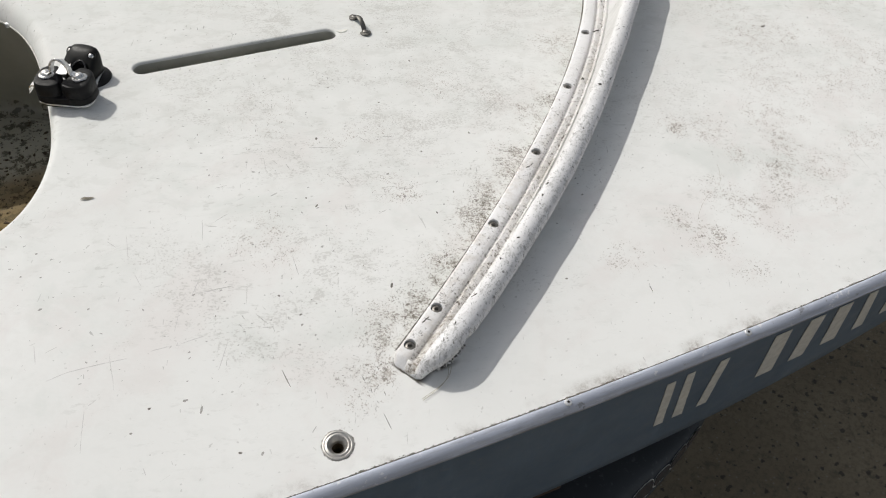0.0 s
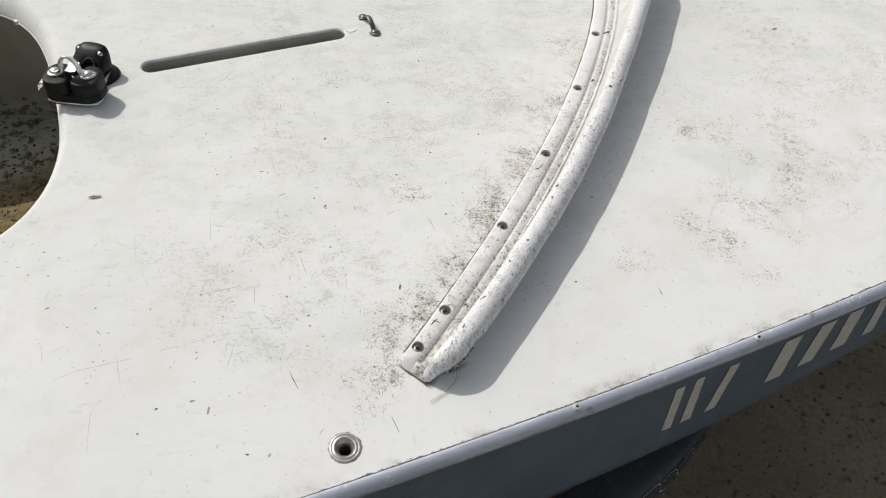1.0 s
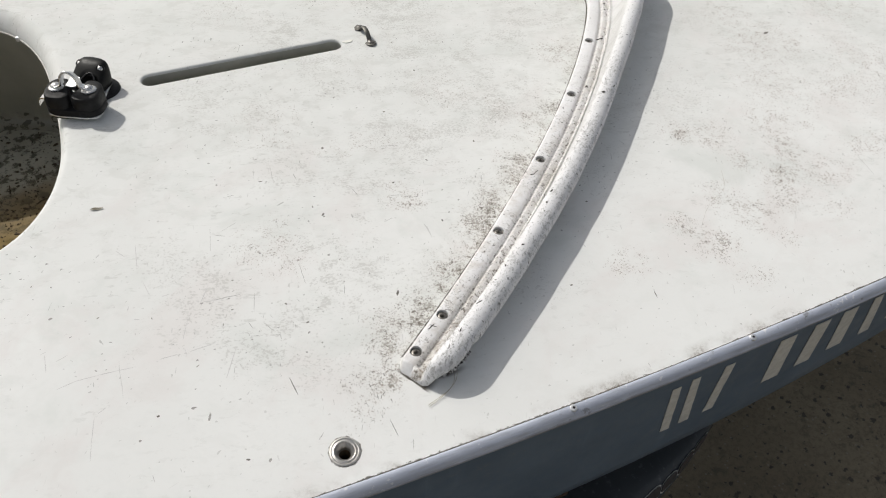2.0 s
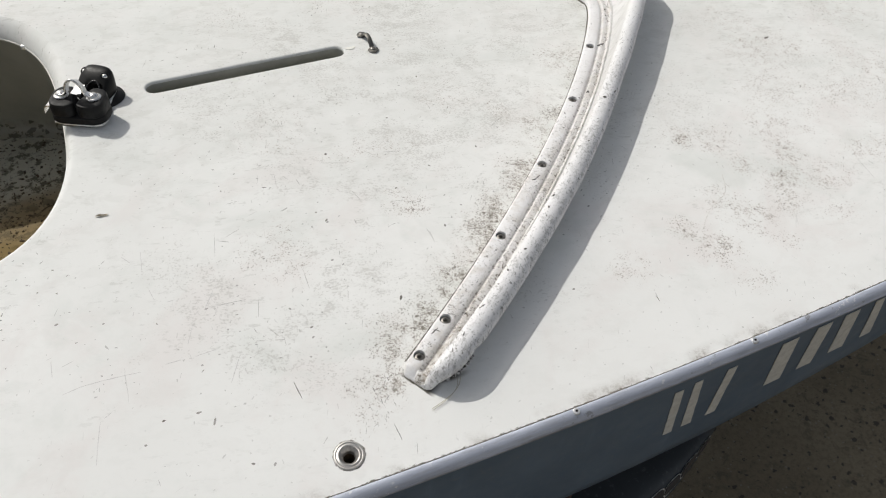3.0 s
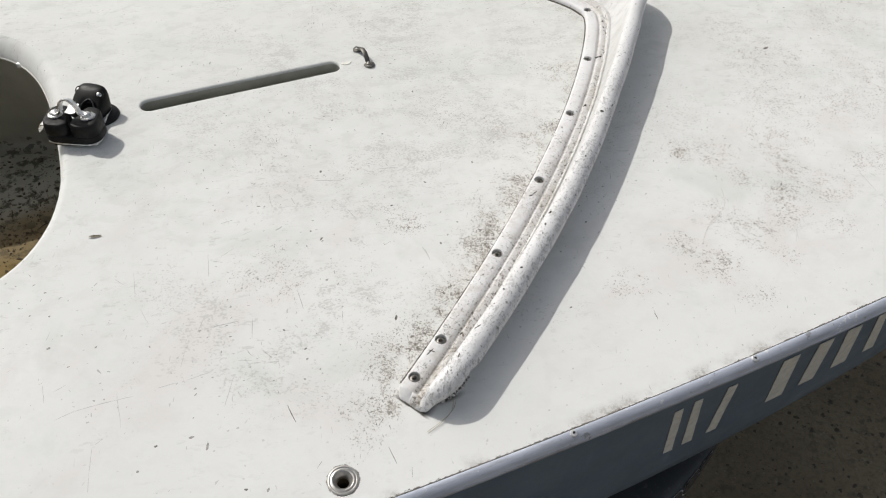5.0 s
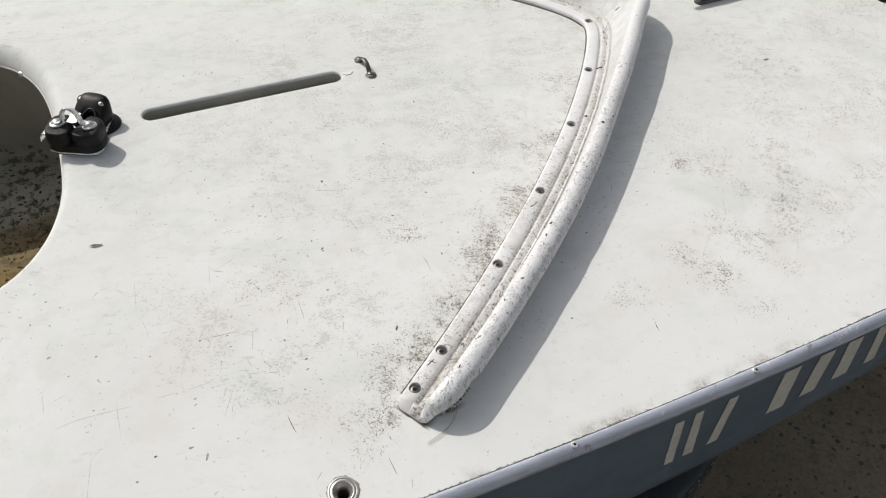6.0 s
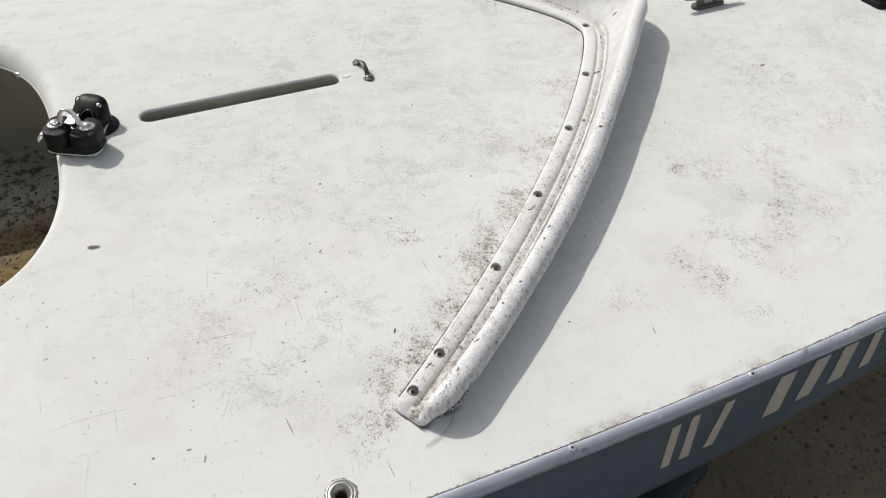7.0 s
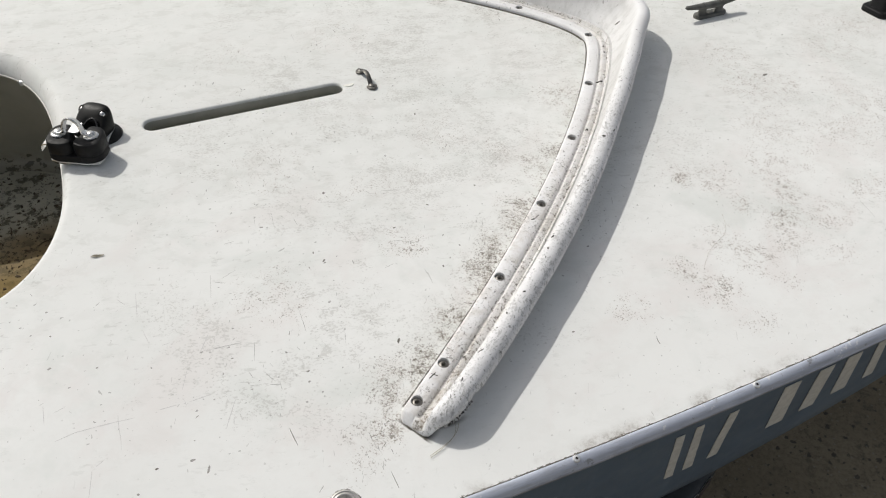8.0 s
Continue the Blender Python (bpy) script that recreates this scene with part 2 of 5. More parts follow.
    gather = calc(nt, "MULTIPLY", gather, span(nt, calc(nt, "ABSOLUTE", y), 0.44, 0.56, 1.0, 0.35))
    for scale, size, gate, turn, stretch, amount, shift in (
            (150, 0.13, 0.88, 0, 1.3, 0.8, (0.1, 0, 0)), (90, 0.060, 0.88, 40, 2.6, 0.85, (0.3, 0.2, 0)), (34, 0.022, 0.84, 10, 1.4, 0.9, (0.6, 0.1, 0)),
            (110, 0.055, 0.84, 76, 5, 0.75, (0, 0.3, 0)), (90, 0.040, 0.86, 112, 7, 0.7, (0.2, 0.6, 0)), (110, 0.038, 0.82, 64, 10, 0.55, (0.5, 0.4, 0)),
            (50, 0.022, 0.86, 18, 14, 0.5, (0.4, 0, 0)), (44, 0.017, 0.76, 58, 26, 0.5, (0.9, 0.3, 0)), (40, 0.014, 0.80, -22, 30, 0.45, (0.9, 0.9, 0)), (40, 0.016, 0.80, 84, 22, 0.5, (0.1, 0.9, 0)), (36, 0.012, 0.80, 68, 40, 0.45, (0.7, 0.2, 0))):
        s = specks(nt, scale, size, gate, turn, stretch, shift)
        col = mixed(nt, calc(nt, "MULTIPLY", calc(nt, "MULTIPLY", s, amount), calc(nt, "MULTIPLY_ADD", gather, 0.86, 0.22)), col, (0.14, 0.13, 0.11))
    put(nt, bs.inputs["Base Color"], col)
    put(nt, bs.inputs["Roughness"], span(nt, fine, 0.3, 0.7, 0.78, 0.90))
    bs.inputs["Specular IOR Level"].default_value = 0.03
    relief(nt, bs, calc(nt, "ADD", noisy(nt, vec, 260, 3), calc(nt, "MULTIPLY", noisy(nt, vec, 9, 2), 3.0)), 0.12, 0.0008)
    return m


def rail_plastic():
    m, nt, bs = material("scuffed_white_vinyl")
    vec = coords(nt)
    sx, sy, sz = axes(nt)
    q = calc(nt, "ABSOLUTE", sy)
    col = mixed(nt, span(nt, noisy(nt, vec, 14, 4), 0.35, 0.7), (0.805, 0.80, 0.805), (0.755, 0.748, 0.745))
    z_ = nt.nodes.new("ShaderNodeAttribute")
    z_.attribute_name = "zone"          # the section's point: flange to 6, groove to 12, wall to 18, then the roll
    zone = z_.outputs["Fac"]
    groove = calc(nt, "MULTIPLY", span(nt, zone, 6.0, 7.2), span(nt, zone, 13.2, 11.8))
    strip = calc(nt, "MULTIPLY", span(nt, zone, 8.8, 10.2), span(nt, zone, 12.2, 11.4))
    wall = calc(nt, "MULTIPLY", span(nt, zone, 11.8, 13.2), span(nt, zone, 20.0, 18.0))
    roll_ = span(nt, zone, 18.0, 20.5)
    # the wall is greyer than flange and roll, with dirty streaks down it
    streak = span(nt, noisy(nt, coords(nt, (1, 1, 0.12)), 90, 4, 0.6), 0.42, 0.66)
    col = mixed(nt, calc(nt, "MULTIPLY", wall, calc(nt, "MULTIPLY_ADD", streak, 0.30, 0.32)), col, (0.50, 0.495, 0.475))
    # handled flange, yellowed towards the ends
    worn_in = calc(nt, "MULTIPLY", span(nt, zone, 7.0, 5.5), calc(nt, "MULTIPLY", span(nt, noisy(nt, vec, 55, 5, 0.7, 0.3), 0.42, 0.64), span(nt, q, 0.10, 0.40, 0.1, 1.0)))
    col = mixed(nt, calc(nt, "MULTIPLY", worn_in, 0.5), col, (0.52, 0.48, 0.43))
    # grime in the groove, thicker towards the ends
    cloud = span(nt, noisy(nt, vec, 40, 5, 0.65, 0.4), 0.38, 0.62)
    col = mixed(nt, calc(nt, "MULTIPLY", groove, calc(nt, "MULTIPLY_ADD", cloud, 0.35, 0.15)), col, (0.52, 0.485, 0.43))
    clots = calc(nt, "MULTIPLY", span(nt, noisy(nt, vec, 230, 5, 0.75, 0.5), 0.52, 0.60), span(nt, noisy(nt, vec, 30, 4, 0.6), 0.36, 0.50))
    clots = calc(nt, "MULTIPLY", clots, calc(nt, "MAXIMUM", strip, calc(nt, "MULTIPLY", groove, span(nt, q, 0.30, 0.48, 0.35, 1.0))))
    col = mixed(nt, calc(nt, "MULTIPLY", clots, 0.88), col, (0.13, 0.11, 0.085))
    pocket = calc(nt, "MULTIPLY", groove, span(nt, q, 0.470, 0.497))
    col = mixed(nt, calc(nt, "MULTIPLY", pocket, calc(nt, "MULTIPLY_ADD", span(nt, noisy(nt, vec, 240, 4, 0.7), 0.44, 0.60), 0.40, 0.12)), col, (0.28, 0.235, 0.18))
    # small dark nicks in clusters, crowded towards the ends
    patch = calc(nt, "MULTIPLY_ADD", span(nt, noisy(nt, vec, 34, 5, 0.65), 0.42, 0.58), 0.9, 0.1)
    busy = calc(nt, "MULTIPLY", patch, span(nt, q, 0.06, 0.33, 0.20, 1.0))
    flat = calc(nt, "SUBTRACT", 1.0, roll_)
    nick = span(nt, noisy(nt, coords(nt, (1, 1.5, 1), -50), 240, 5, 0.72, 0.6), 0.555, 0.62)
    col = mixed(nt, calc(nt, "MULTIPLY", calc(nt, "MULTIPLY", nick, busy), calc(nt, "MULTIPLY_ADD", flat, 0.52, 0.25)), col, (0.24, 0.225, 0.205))
    # grey chips knocked out of the roll
    crowd = calc(nt, "MULTIPLY", roll_, calc(nt, "MULTIPLY", span(nt, q, 0.05, 0.28, 0.06, 1.0), span(nt, noisy(nt, coords(nt, (1, 1, 1), 0, (3, 3, 0)), 26, 4, 0.6), 0.34, 0.54, 0.15, 1.0)))
    for scale, squeeze, turn, edge, amount, shade in ((120, 1.5, 58, 0.640, 0.50, 0.42), (230, 1.8, 35, 0.640, 0.60, 0.34), (330, 1.3, 70, 0.660, 0.65, 0.26)):
        chip = grains(nt, coords(nt, (1, squeeze, 0.8), turn, (shade, amount, 0)), scale, crowd, edge, 0.085, 0.68)
        col = mixed(nt, calc(nt, "MULTIPLY", chip, amount), col, (shade, shade * 0.985, shade * 0.965))
    dash = span(nt, noisy(nt, coords(nt, (1, 3.0, 1), 35), 230, 4, 0.65, 0.6), 0.60, 0.65)
    col = mixed(nt, calc(nt, "MULTIPLY", calc(nt, "MULTIPLY", dash, busy), calc(nt, "MULTIPLY_ADD", flat, 0.5, 0.3)), col, (0.13, 0.12, 0.115))
    # soft grey rubbing, most of it on the roll
    rubbed = span(nt, noisy(nt, coords(nt, (1, 1.4, 1), 30), 75, 6, 0.75, 0.3), 0.46, 0.66)
    grey = calc(nt, "MULTIPLY", rubbed, calc(nt, "MULTIPLY", calc(nt, "MULTIPLY_ADD", busy, 0.75, 0.25), calc(nt, "MULTIPLY_ADD", roll_, 0.6, 0.4)))
    col = mixed(nt, calc(nt, "MULTIPLY", grey, 0.36), col, (0.46, 0.45, 0.44))
    for scale, size, gate, turn, stretch, amount in ((210, 0.22, 0.90, 0, 1.3, 0.85), (150, 0.15, 0.93, 60, 2.2, 0.85)):
        col = mixed(nt, calc(nt, "MULTIPLY", calc(nt, "MULTIPLY", specks(nt, scale, size, gate, turn, stretch), span(nt, q, 0.0, 0.30, 0.5, 1.0)), amount), col, (0.09, 0.08, 0.07))
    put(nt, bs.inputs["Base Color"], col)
    put(nt, bs.inputs["Roughness"], span(nt, noisy(nt, vec, 60, 4), 0.3, 0.7, 0.42, 0.60))
    bs.inputs["Specular IOR Level"].default_value = 0.30
    relief(nt, bs, noisy(nt, vec, 110, 4), 0.18, 0.0008)
    return m


def hull_paint(name, a, b, rough):
    m, nt, bs = material(name)
    vec = coords(nt)
    col = mixed(nt, span(nt, noisy(nt, vec, 5, 5, 0.6), 0.35, 0.7), a, b)
    streak = noisy(nt, coords(nt, (1, 1, 0.15)), 40, 5, 0.65)
    col = mixed(nt, calc(nt, "MULTIPLY", span(nt, streak, 0.55, 0.75), 0.35), col, [c * 1.7 + 0.01 for c in a])
    chalk = calc(nt, "MULTIPLY", span(nt, noisy(nt, vec, 120, 3), 0.6, 0.72), 0.25)
    col = mixed(nt, chalk, col, (0.2, 0.21, 0.22))
    put(nt, bs.inputs["Base Color"], col)
    put(nt, bs.inputs["Roughness"], span(nt, noisy(nt, vec, 18, 4), 0.3, 0.7, rough, rough + 0.2))
    relief(nt, bs, noisy(nt, vec, 7, 2), 0.1, 0.004)
    return m


def metal(name, colour, rough, dirt=(0.1, 0.09, 0.07), amount=0.3, scale=120):
    m, nt, bs = material(name)
    vec = coords(nt)
    f = span(nt, noisy(nt, vec, scale, 5, 0.65), 0.48, 0.72)
    put(nt, bs.inputs["Base Color"], mixed(nt, calc(nt, "MULTIPLY", f, amount), colour, dirt))
    put(nt, bs.inputs["Metallic"], calc(nt, "SUBTRACT", 1.0, calc(nt, "MULTIPLY", f, amount)))
    put(nt, bs.inputs["Roughness"], span(nt, noisy(nt, vec, scale * 2, 3), 0.3, 0.7, rough, rough + 0.18))
    relief(nt, bs, noisy(nt, vec, scale * 3, 3), 0.15, 0.0003)
    return m


def plain(name, a, b, rough, scale=40.0, bump=0.2, depth=0.0006):
    m, nt, bs = material(name)
    vec = coords(nt)
    put(nt, bs.inputs["Base Color"], mixed(nt, span(nt, noisy(nt, vec, scale, 5, 0.62), 0.35, 0.68), a, b))
    put(nt, bs.inputs["Roughness"], span(nt, noisy(nt, vec, scale * 2.3, 3), 0.3, 0.7, rough, min(1.0, rough + 0.15)))
    relief(nt, bs, noisy(nt, vec, scale * 4, 4), bump, depth)
    return m


def trim_metal():
    m, nt, bs = material("oxidised_aluminium_trim")
    vec = coords(nt)
    x, y, z = axes(nt)
    a = span(nt, noisy(nt, coords(nt, (0.25, 1, 1)), 60, 5, 0.65), 0.35, 0.7)
    col = mixed(nt, a, (0.58, 0.615, 0.70), (0.46, 0.49, 0.57))
    col = mixed(nt, calc(nt, "MULTIPLY", span(nt, noisy(nt, coords(nt, (0.12, 1, 1)), 220, 4, 0.6), 0.52, 0.66), 0.35), col, (0.33, 0.34, 0.37))
    # pale chips in the finish, whitened to stand in for glints as well
    chip = span(nt, noisy(nt, vec, 75, 5, 0.7), 0.62, 0.66)
    col = mixed(nt, calc(nt, "MULTIPLY", chip, 0.7), col, (0.80, 0.80, 0.81))
    grime = calc(nt, "MULTIPLY", span(nt, noisy(nt, vec, 46, 5, 0.7), 0.63, 0.70), 0.6)
    low_lip = span(nt, z, -0.0425, -0.0445)
    col = mixed(nt, calc(nt, "MULTIPLY", low_lip, calc(nt, "MULTIPLY_ADD", span(nt, noisy(nt, coords(nt, (0.4, 1, 1)), 40, 5, 0.7), 0.40, 0.62), 0.55, 0.30)), col, (0.24, 0.235, 0.235))
    col = mixed(nt, grime, col, (0.13, 0.12, 0.11))
    put(nt, bs.inputs["Base Color"], col)
    bs.inputs["Metallic"].default_value = 0.15
    put(nt, bs.inputs["Roughness"], span(nt, a, 0, 1, 0.48, 0.62))
    relief(nt, bs, noisy(nt, vec, 150, 4), 0.2, 0.0005)
    return m


def cockpit_floor_mat():
    m, nt, bs = material("dirty_cockpit_floor")
    x, y, z = axes(nt)
    vec = coords(nt)
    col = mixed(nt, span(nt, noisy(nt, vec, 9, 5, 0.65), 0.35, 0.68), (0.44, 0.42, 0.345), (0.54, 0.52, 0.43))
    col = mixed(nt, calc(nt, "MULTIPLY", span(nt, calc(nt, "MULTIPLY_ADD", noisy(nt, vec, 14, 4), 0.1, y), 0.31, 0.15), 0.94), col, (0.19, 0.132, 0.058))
    dirt = calc(nt, "MULTIPLY", span(nt, noisy(nt, vec, 60, 5, 0.75), 0.50, 0.58), span(nt, noisy(nt, vec, 7, 4), 0.35, 0.55, 0.2, 0.8))
    col = mixed(nt, dirt, col, (0.06, 0.05, 0.03))
    col = mixed(nt, calc(nt, "MULTIPLY", blot(nt, x, y, -0.24, 0.02, 0.12, 0.10), 0.6), col, (0.24, 0.17, 0.06))
    put(nt, bs.inputs["Base Color"], col)
    put(nt, bs.inputs["Roughness"], span(nt, noisy(nt, vec, 12, 4), 0.4, 0.6, 0.55, 0.8))
    bs.inputs["Specular IOR Level"].default_value = 0.15
    relief(nt, bs, noisy(nt, vec, 60, 4), 0.4, 0.002)
    return m


def well_mat():
    m, nt, bs = material("grey_cockpit_liner")
    x, y, z = axes(nt)
    vec = coords(nt)
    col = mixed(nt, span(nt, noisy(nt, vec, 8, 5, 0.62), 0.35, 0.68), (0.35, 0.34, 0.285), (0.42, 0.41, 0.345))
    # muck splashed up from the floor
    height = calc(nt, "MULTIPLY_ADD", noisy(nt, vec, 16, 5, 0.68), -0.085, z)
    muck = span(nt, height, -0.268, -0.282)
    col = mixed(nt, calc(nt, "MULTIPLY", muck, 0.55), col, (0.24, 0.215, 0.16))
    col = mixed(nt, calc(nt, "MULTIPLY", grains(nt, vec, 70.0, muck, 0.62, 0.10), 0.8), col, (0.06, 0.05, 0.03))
    put(nt, bs.inputs["Base Color"], col)
    put(nt, bs.inputs["Roughness"], span(nt, noisy(nt, vec, 18, 3), 0.3, 0.7, 0.35, 0.5))
    relief(nt, bs, noisy(nt, vec, 32, 4), 0.1, 0.002)
    return m


def ground_mat():
    m, nt, bs = material("gritty_brown_pavement")
    vec = coords(nt)
    col = mixed(nt, span(nt, noisy(nt, vec, 3.5, 6, 0.6), 0.35, 0.68), (0.255, 0.204, 0.134), (0.335, 0.272, 0.182))
    sand = noisy(nt, vec, 150, 4, 0.75)
    col = mixed(nt, calc(nt, "MULTIPLY", span(nt, sand, 0.42, 0.7), 0.6), col, (0.15, 0.125, 0.085))
    d, c = cells(nt, coords(nt, (1, 1, 1), 25), 62)
    s = nt.nodes.new("ShaderNodeSeparateColor")
    nt.links.new(c, s.inputs[0])
    wob = calc(nt, "MULTIPLY_ADD", noisy(nt, vec, 170, 4, 0.7), 1.1, -0.55)
    dd = calc(nt, "ADD", d, wob)
    pebble = calc(nt, "MULTIPLY", calc(nt, "LESS_THAN", dd, calc(nt, "MULTIPLY", 0.30, calc(nt, "POWER", s.outputs[1], 2.2))), calc(nt, "GREATER_THAN", s.outputs[0], 0.36))
    col = mixed(nt, calc(nt, "MULTIPLY", pebble, 0.72), col, (0.05, 0.043, 0.034))
    blotch = calc(nt, "MULTIPLY", span(nt, noisy(nt, vec, 42, 6, 0.78, 0.5), 0.52, 0.62), span(nt, noisy(nt, vec, 6, 3), 0.35, 0.6, 0.3, 1.0))
    col = mixed(nt, calc(nt, "MULTIPLY", blotch, 0.55), col, (0.085, 0.07, 0.052))
    d2, c2 = cells(nt, vec, 120)
    s2 = nt.nodes.new("ShaderNodeSeparateColor")
    nt.links.new(c2, s2.inputs[0])
    pale = calc(nt, "MULTIPLY", calc(nt, "LESS_THAN", d2, 0.2), calc(nt, "GREATER_THAN", s2.outputs[0], 0.91))
    col = mixed(nt, calc(nt, "MULTIPLY", pale, 0.30), col, (0.45, 0.42, 0.36))
    put(nt, bs.inputs["Base Color"], col)
    bs.inputs["Roughness"].default_value = 0.9
    relief(nt, bs, calc(nt, "ADD", sand, calc(nt, "MULTIPLY", pebble, -1.0)), 0.6, 0.004)
    return m


GELCOAT = deck_gelcoat()
VINYL = rail_plastic()
BLUE = hull_paint("slate_blue_hull_paint", (0.100, 0.142, 0.198), (0.136, 0.184, 0.246), 0.32)
DARK_BLUE = hull_paint("dark_navy_hull_paint", (0.034, 0.040, 0.046), (0.046, 0.052, 0.058), 0.45)
TRIM = trim_metal()
STEEL = metal("polished_stainless", (0.70, 0.69, 0.67), 0.16, amount=0.25)
DULL = metal("weathered_grey_metal", (0.27, 0.26, 0.245), 0.36, (0.10, 0.09, 0.07), 0.55)
STRAP = metal("weathered_dark_metal", (0.17, 0.165, 0.15), 0.44, (0.07, 0.06, 0.05), 0.6)
SATIN = metal("satin_stainless", (0.86, 0.86, 0.85), 0.46, amount=0.05)
RIVET = metal("bright_rivet_steel", (0.82, 0.82, 0.82), 0.42, (0.2, 0.19, 0.17), 0.2, 300)
SCREW = metal("dull_rivet_steel", (0.20, 0.19, 0.175), 0.40, (0.05, 0.045, 0.04), 0.5, 300)
RING = metal("tarnished_stainless", (0.52, 0.50, 0.475), 0.40, (0.10, 0.085, 0.07), 0.5, 160)
CLEAT_GREY = plain("weathered_grey_aluminium", (0.080, 0.080, 0.070), (0.13, 0.13, 0.118), 0.45, 70)
BLACK = plain("black_nylon", (0.007, 0.007, 0.0075), (0.012, 0.012, 0.0125), 0.46, 90, 0.12, 0.0003)
BLACK.node_tree.nodes["Principled BSDF"].inputs["Specular IOR Level"].default_value = 0.22
HOOD_BLACK = plain("glossy_black_nylon", (0.005, 0.005, 0.0048), (0.009, 0.009, 0.0085), 0.36, 90, 0.05, 0.0002)
HOOD_BLACK.node_tree.nodes["Principled BSDF"].inputs["Specular IOR Level"].default_value = 0.2
RIM_BLACK = plain("worn_shiny_black_nylon", (0.008, 0.008, 0.008), (0.012, 0.012, 0.0115), 0.14, 90, 0.03, 0.0002)
WELL = well_mat()
TRUNK = plain("grey_trunk_liner", (0.44, 0.44, 0.40), (0.57, 0.565, 0.515), 0.6, 14)
FLOOR = cockpit_floor_mat()
GROUND = ground_mat()
FRAYED = plain("frayed_white_vinyl", (0.42, 0.41, 0.40), (0.66, 0.655, 0.645), 0.7, 300)
FILLER = plain("cream_filler", (0.78, 0.765, 0.70), (0.84, 0.83, 0.78), 0.6, 200)
SCAR = plain("black_torn_vinyl", (0.03, 0.027, 0.025), (0.10, 0.09, 0.08), 0.8, 400)
DECAL = plain("aged_cream_vinyl", (0.58, 0.575, 0.54), (0.69, 0.685, 0.65), 0.5, 120)
INK = plain("black_vinyl", (0.016, 0.011, 0.010), (0.028, 0.019, 0.017), 0.4, 60)
PALE_LINE = plain("off_white_vinyl", (0.50, 0.49, 0.45), (0.60, 0.59, 0.55), 0.5, 80)
TIMBER = plain("rusty_brown_timber", (0.060, 0.040, 0.028), (0.095, 0.062, 0.042), 0.8, 30, 0.5, 0.002)
NICK = plain("dirt_filled_nick", (0.12, 0.11, 0.095), (0.22, 0.21, 0.19), 0.8, 300)
SCORE = plain("grey_scored_gelcoat", (0.30, 0.29, 0.27), (0.42, 0.41, 0.385), 0.8, 300)
PALE = plain("pale_scored_gelcoat", (0.53, 0.515, 0.505), (0.62, 0.605, 0.595), 0.8, 300)
LEAF = plain("dry_brown_leaf", (0.30, 0.27, 0.21), (0.52, 0.48, 0.40), 0.8, 300)
SOIL = plain("dark_leaf_litter", (0.050, 0.037, 0.022), (0.11, 0.078, 0.044), 0.9, 150)
STRAW = plain("dry_straw_fibre", (0.38, 0.34, 0.24), (0.48, 0.43, 0.32), 0.7, 200)


# ---- mesh helpers ----
def finish(name, bm, mat, angle=35.0):
    bmesh.ops.recalc_face_normals(bm, faces=bm.faces)
    me = bpy.data.meshes.new(name)
    bm.to_mesh(me)
    bm.free()
    me.materials.append(mat)
    me.polygons.foreach_set("use_smooth", [True] * len(me.polygons))
    me.set_sharp_from_angle(angle=radians(angle))
    return new(name, me)


def part(name, bm, mat, parent, label="", angle=35.0):
    ob = finish(name, bm, mat, angle)
    ob.parent = parent
    return tagged(ob, label)


def thing(name, m, label, category, group=""):
    ob = new(name)
    ob.matrix_basis = m
    ob.empty_display_size = 0.02
    return tagged(ob, label, category, group)


def loft(rings, closed=True, cap=True, bm=None):
    """Skin over rings of points, one after the other."""
    bm = bm or bmesh.new()
    rows = [[bm.verts.new(p) for p in r] for r in rings]
    n = len(rows[0])
    for a, b in zip(rows, rows[1:]):
        for i in range(n if closed else n - 1):
            j = (i + 1) % n
            bm.faces.new((a[i], a[j], b[j], b[i]))
    if cap and closed:
        bm.faces.new(rows[0])
        bm.faces.new(rows[-1])
    return bm


def lathe(profile, n=32, at=(0, 0, 0), bm=None):
    """Turn a profile of (radius, height) round z; closes where the radius is nought."""
    bm = bm or bmesh.new()
    rows = []
    for r, h in profile:
        if r < 1e-6:
            rows.append([bm.verts.new((at[0], at[1], at[2] + h))])
        else:
            rows.append([bm.verts.new((at[0] + r * math.cos(2 * math.pi * i / n), at[1] + r * math.sin(2 * math.pi * i / n), at[2] + h)) for i in range(n)])
    for a, b in zip(rows, rows[1:]):
        for i in range(n):
            j = (i + 1) % n
            if len(a) == 1 and len(b) == 1:
                continue
            if len(a) == 1:
                bm.faces.new((a[0], b[i], b[j]))
            elif len(b) == 1:
                bm.faces.new((a[i], a[j], b[0]))
            else:
                bm.faces.new((a[i], a[j], b[j], b[i]))
    return bm


def tube(points, radius, n=8, bm=None):
    """A round bar along points; radius: one number, or one for each point."""
    pts = [Vector(p) for p in points]
    rad = radius if isinstance(radius, (list, tuple)) else [radius] * len(pts)
    rings, side = [], None
    for i, p in enumerate(pts):
        t = (pts[min(i + 1, len(pts) - 1)] - pts[max(i - 1, 0)]).normalized()
        if side is None:
            side = t.orthogonal().normalized()
        side = (side - t * side.dot(t)).normalized()
        up = t.cross(side)
        rings.append([p + (side * math.cos(2 * math.pi * k / n) + up * math.sin(2 * math.pi * k / n)) * rad[i] for k in range(n)])
    return loft(rings, bm=bm)


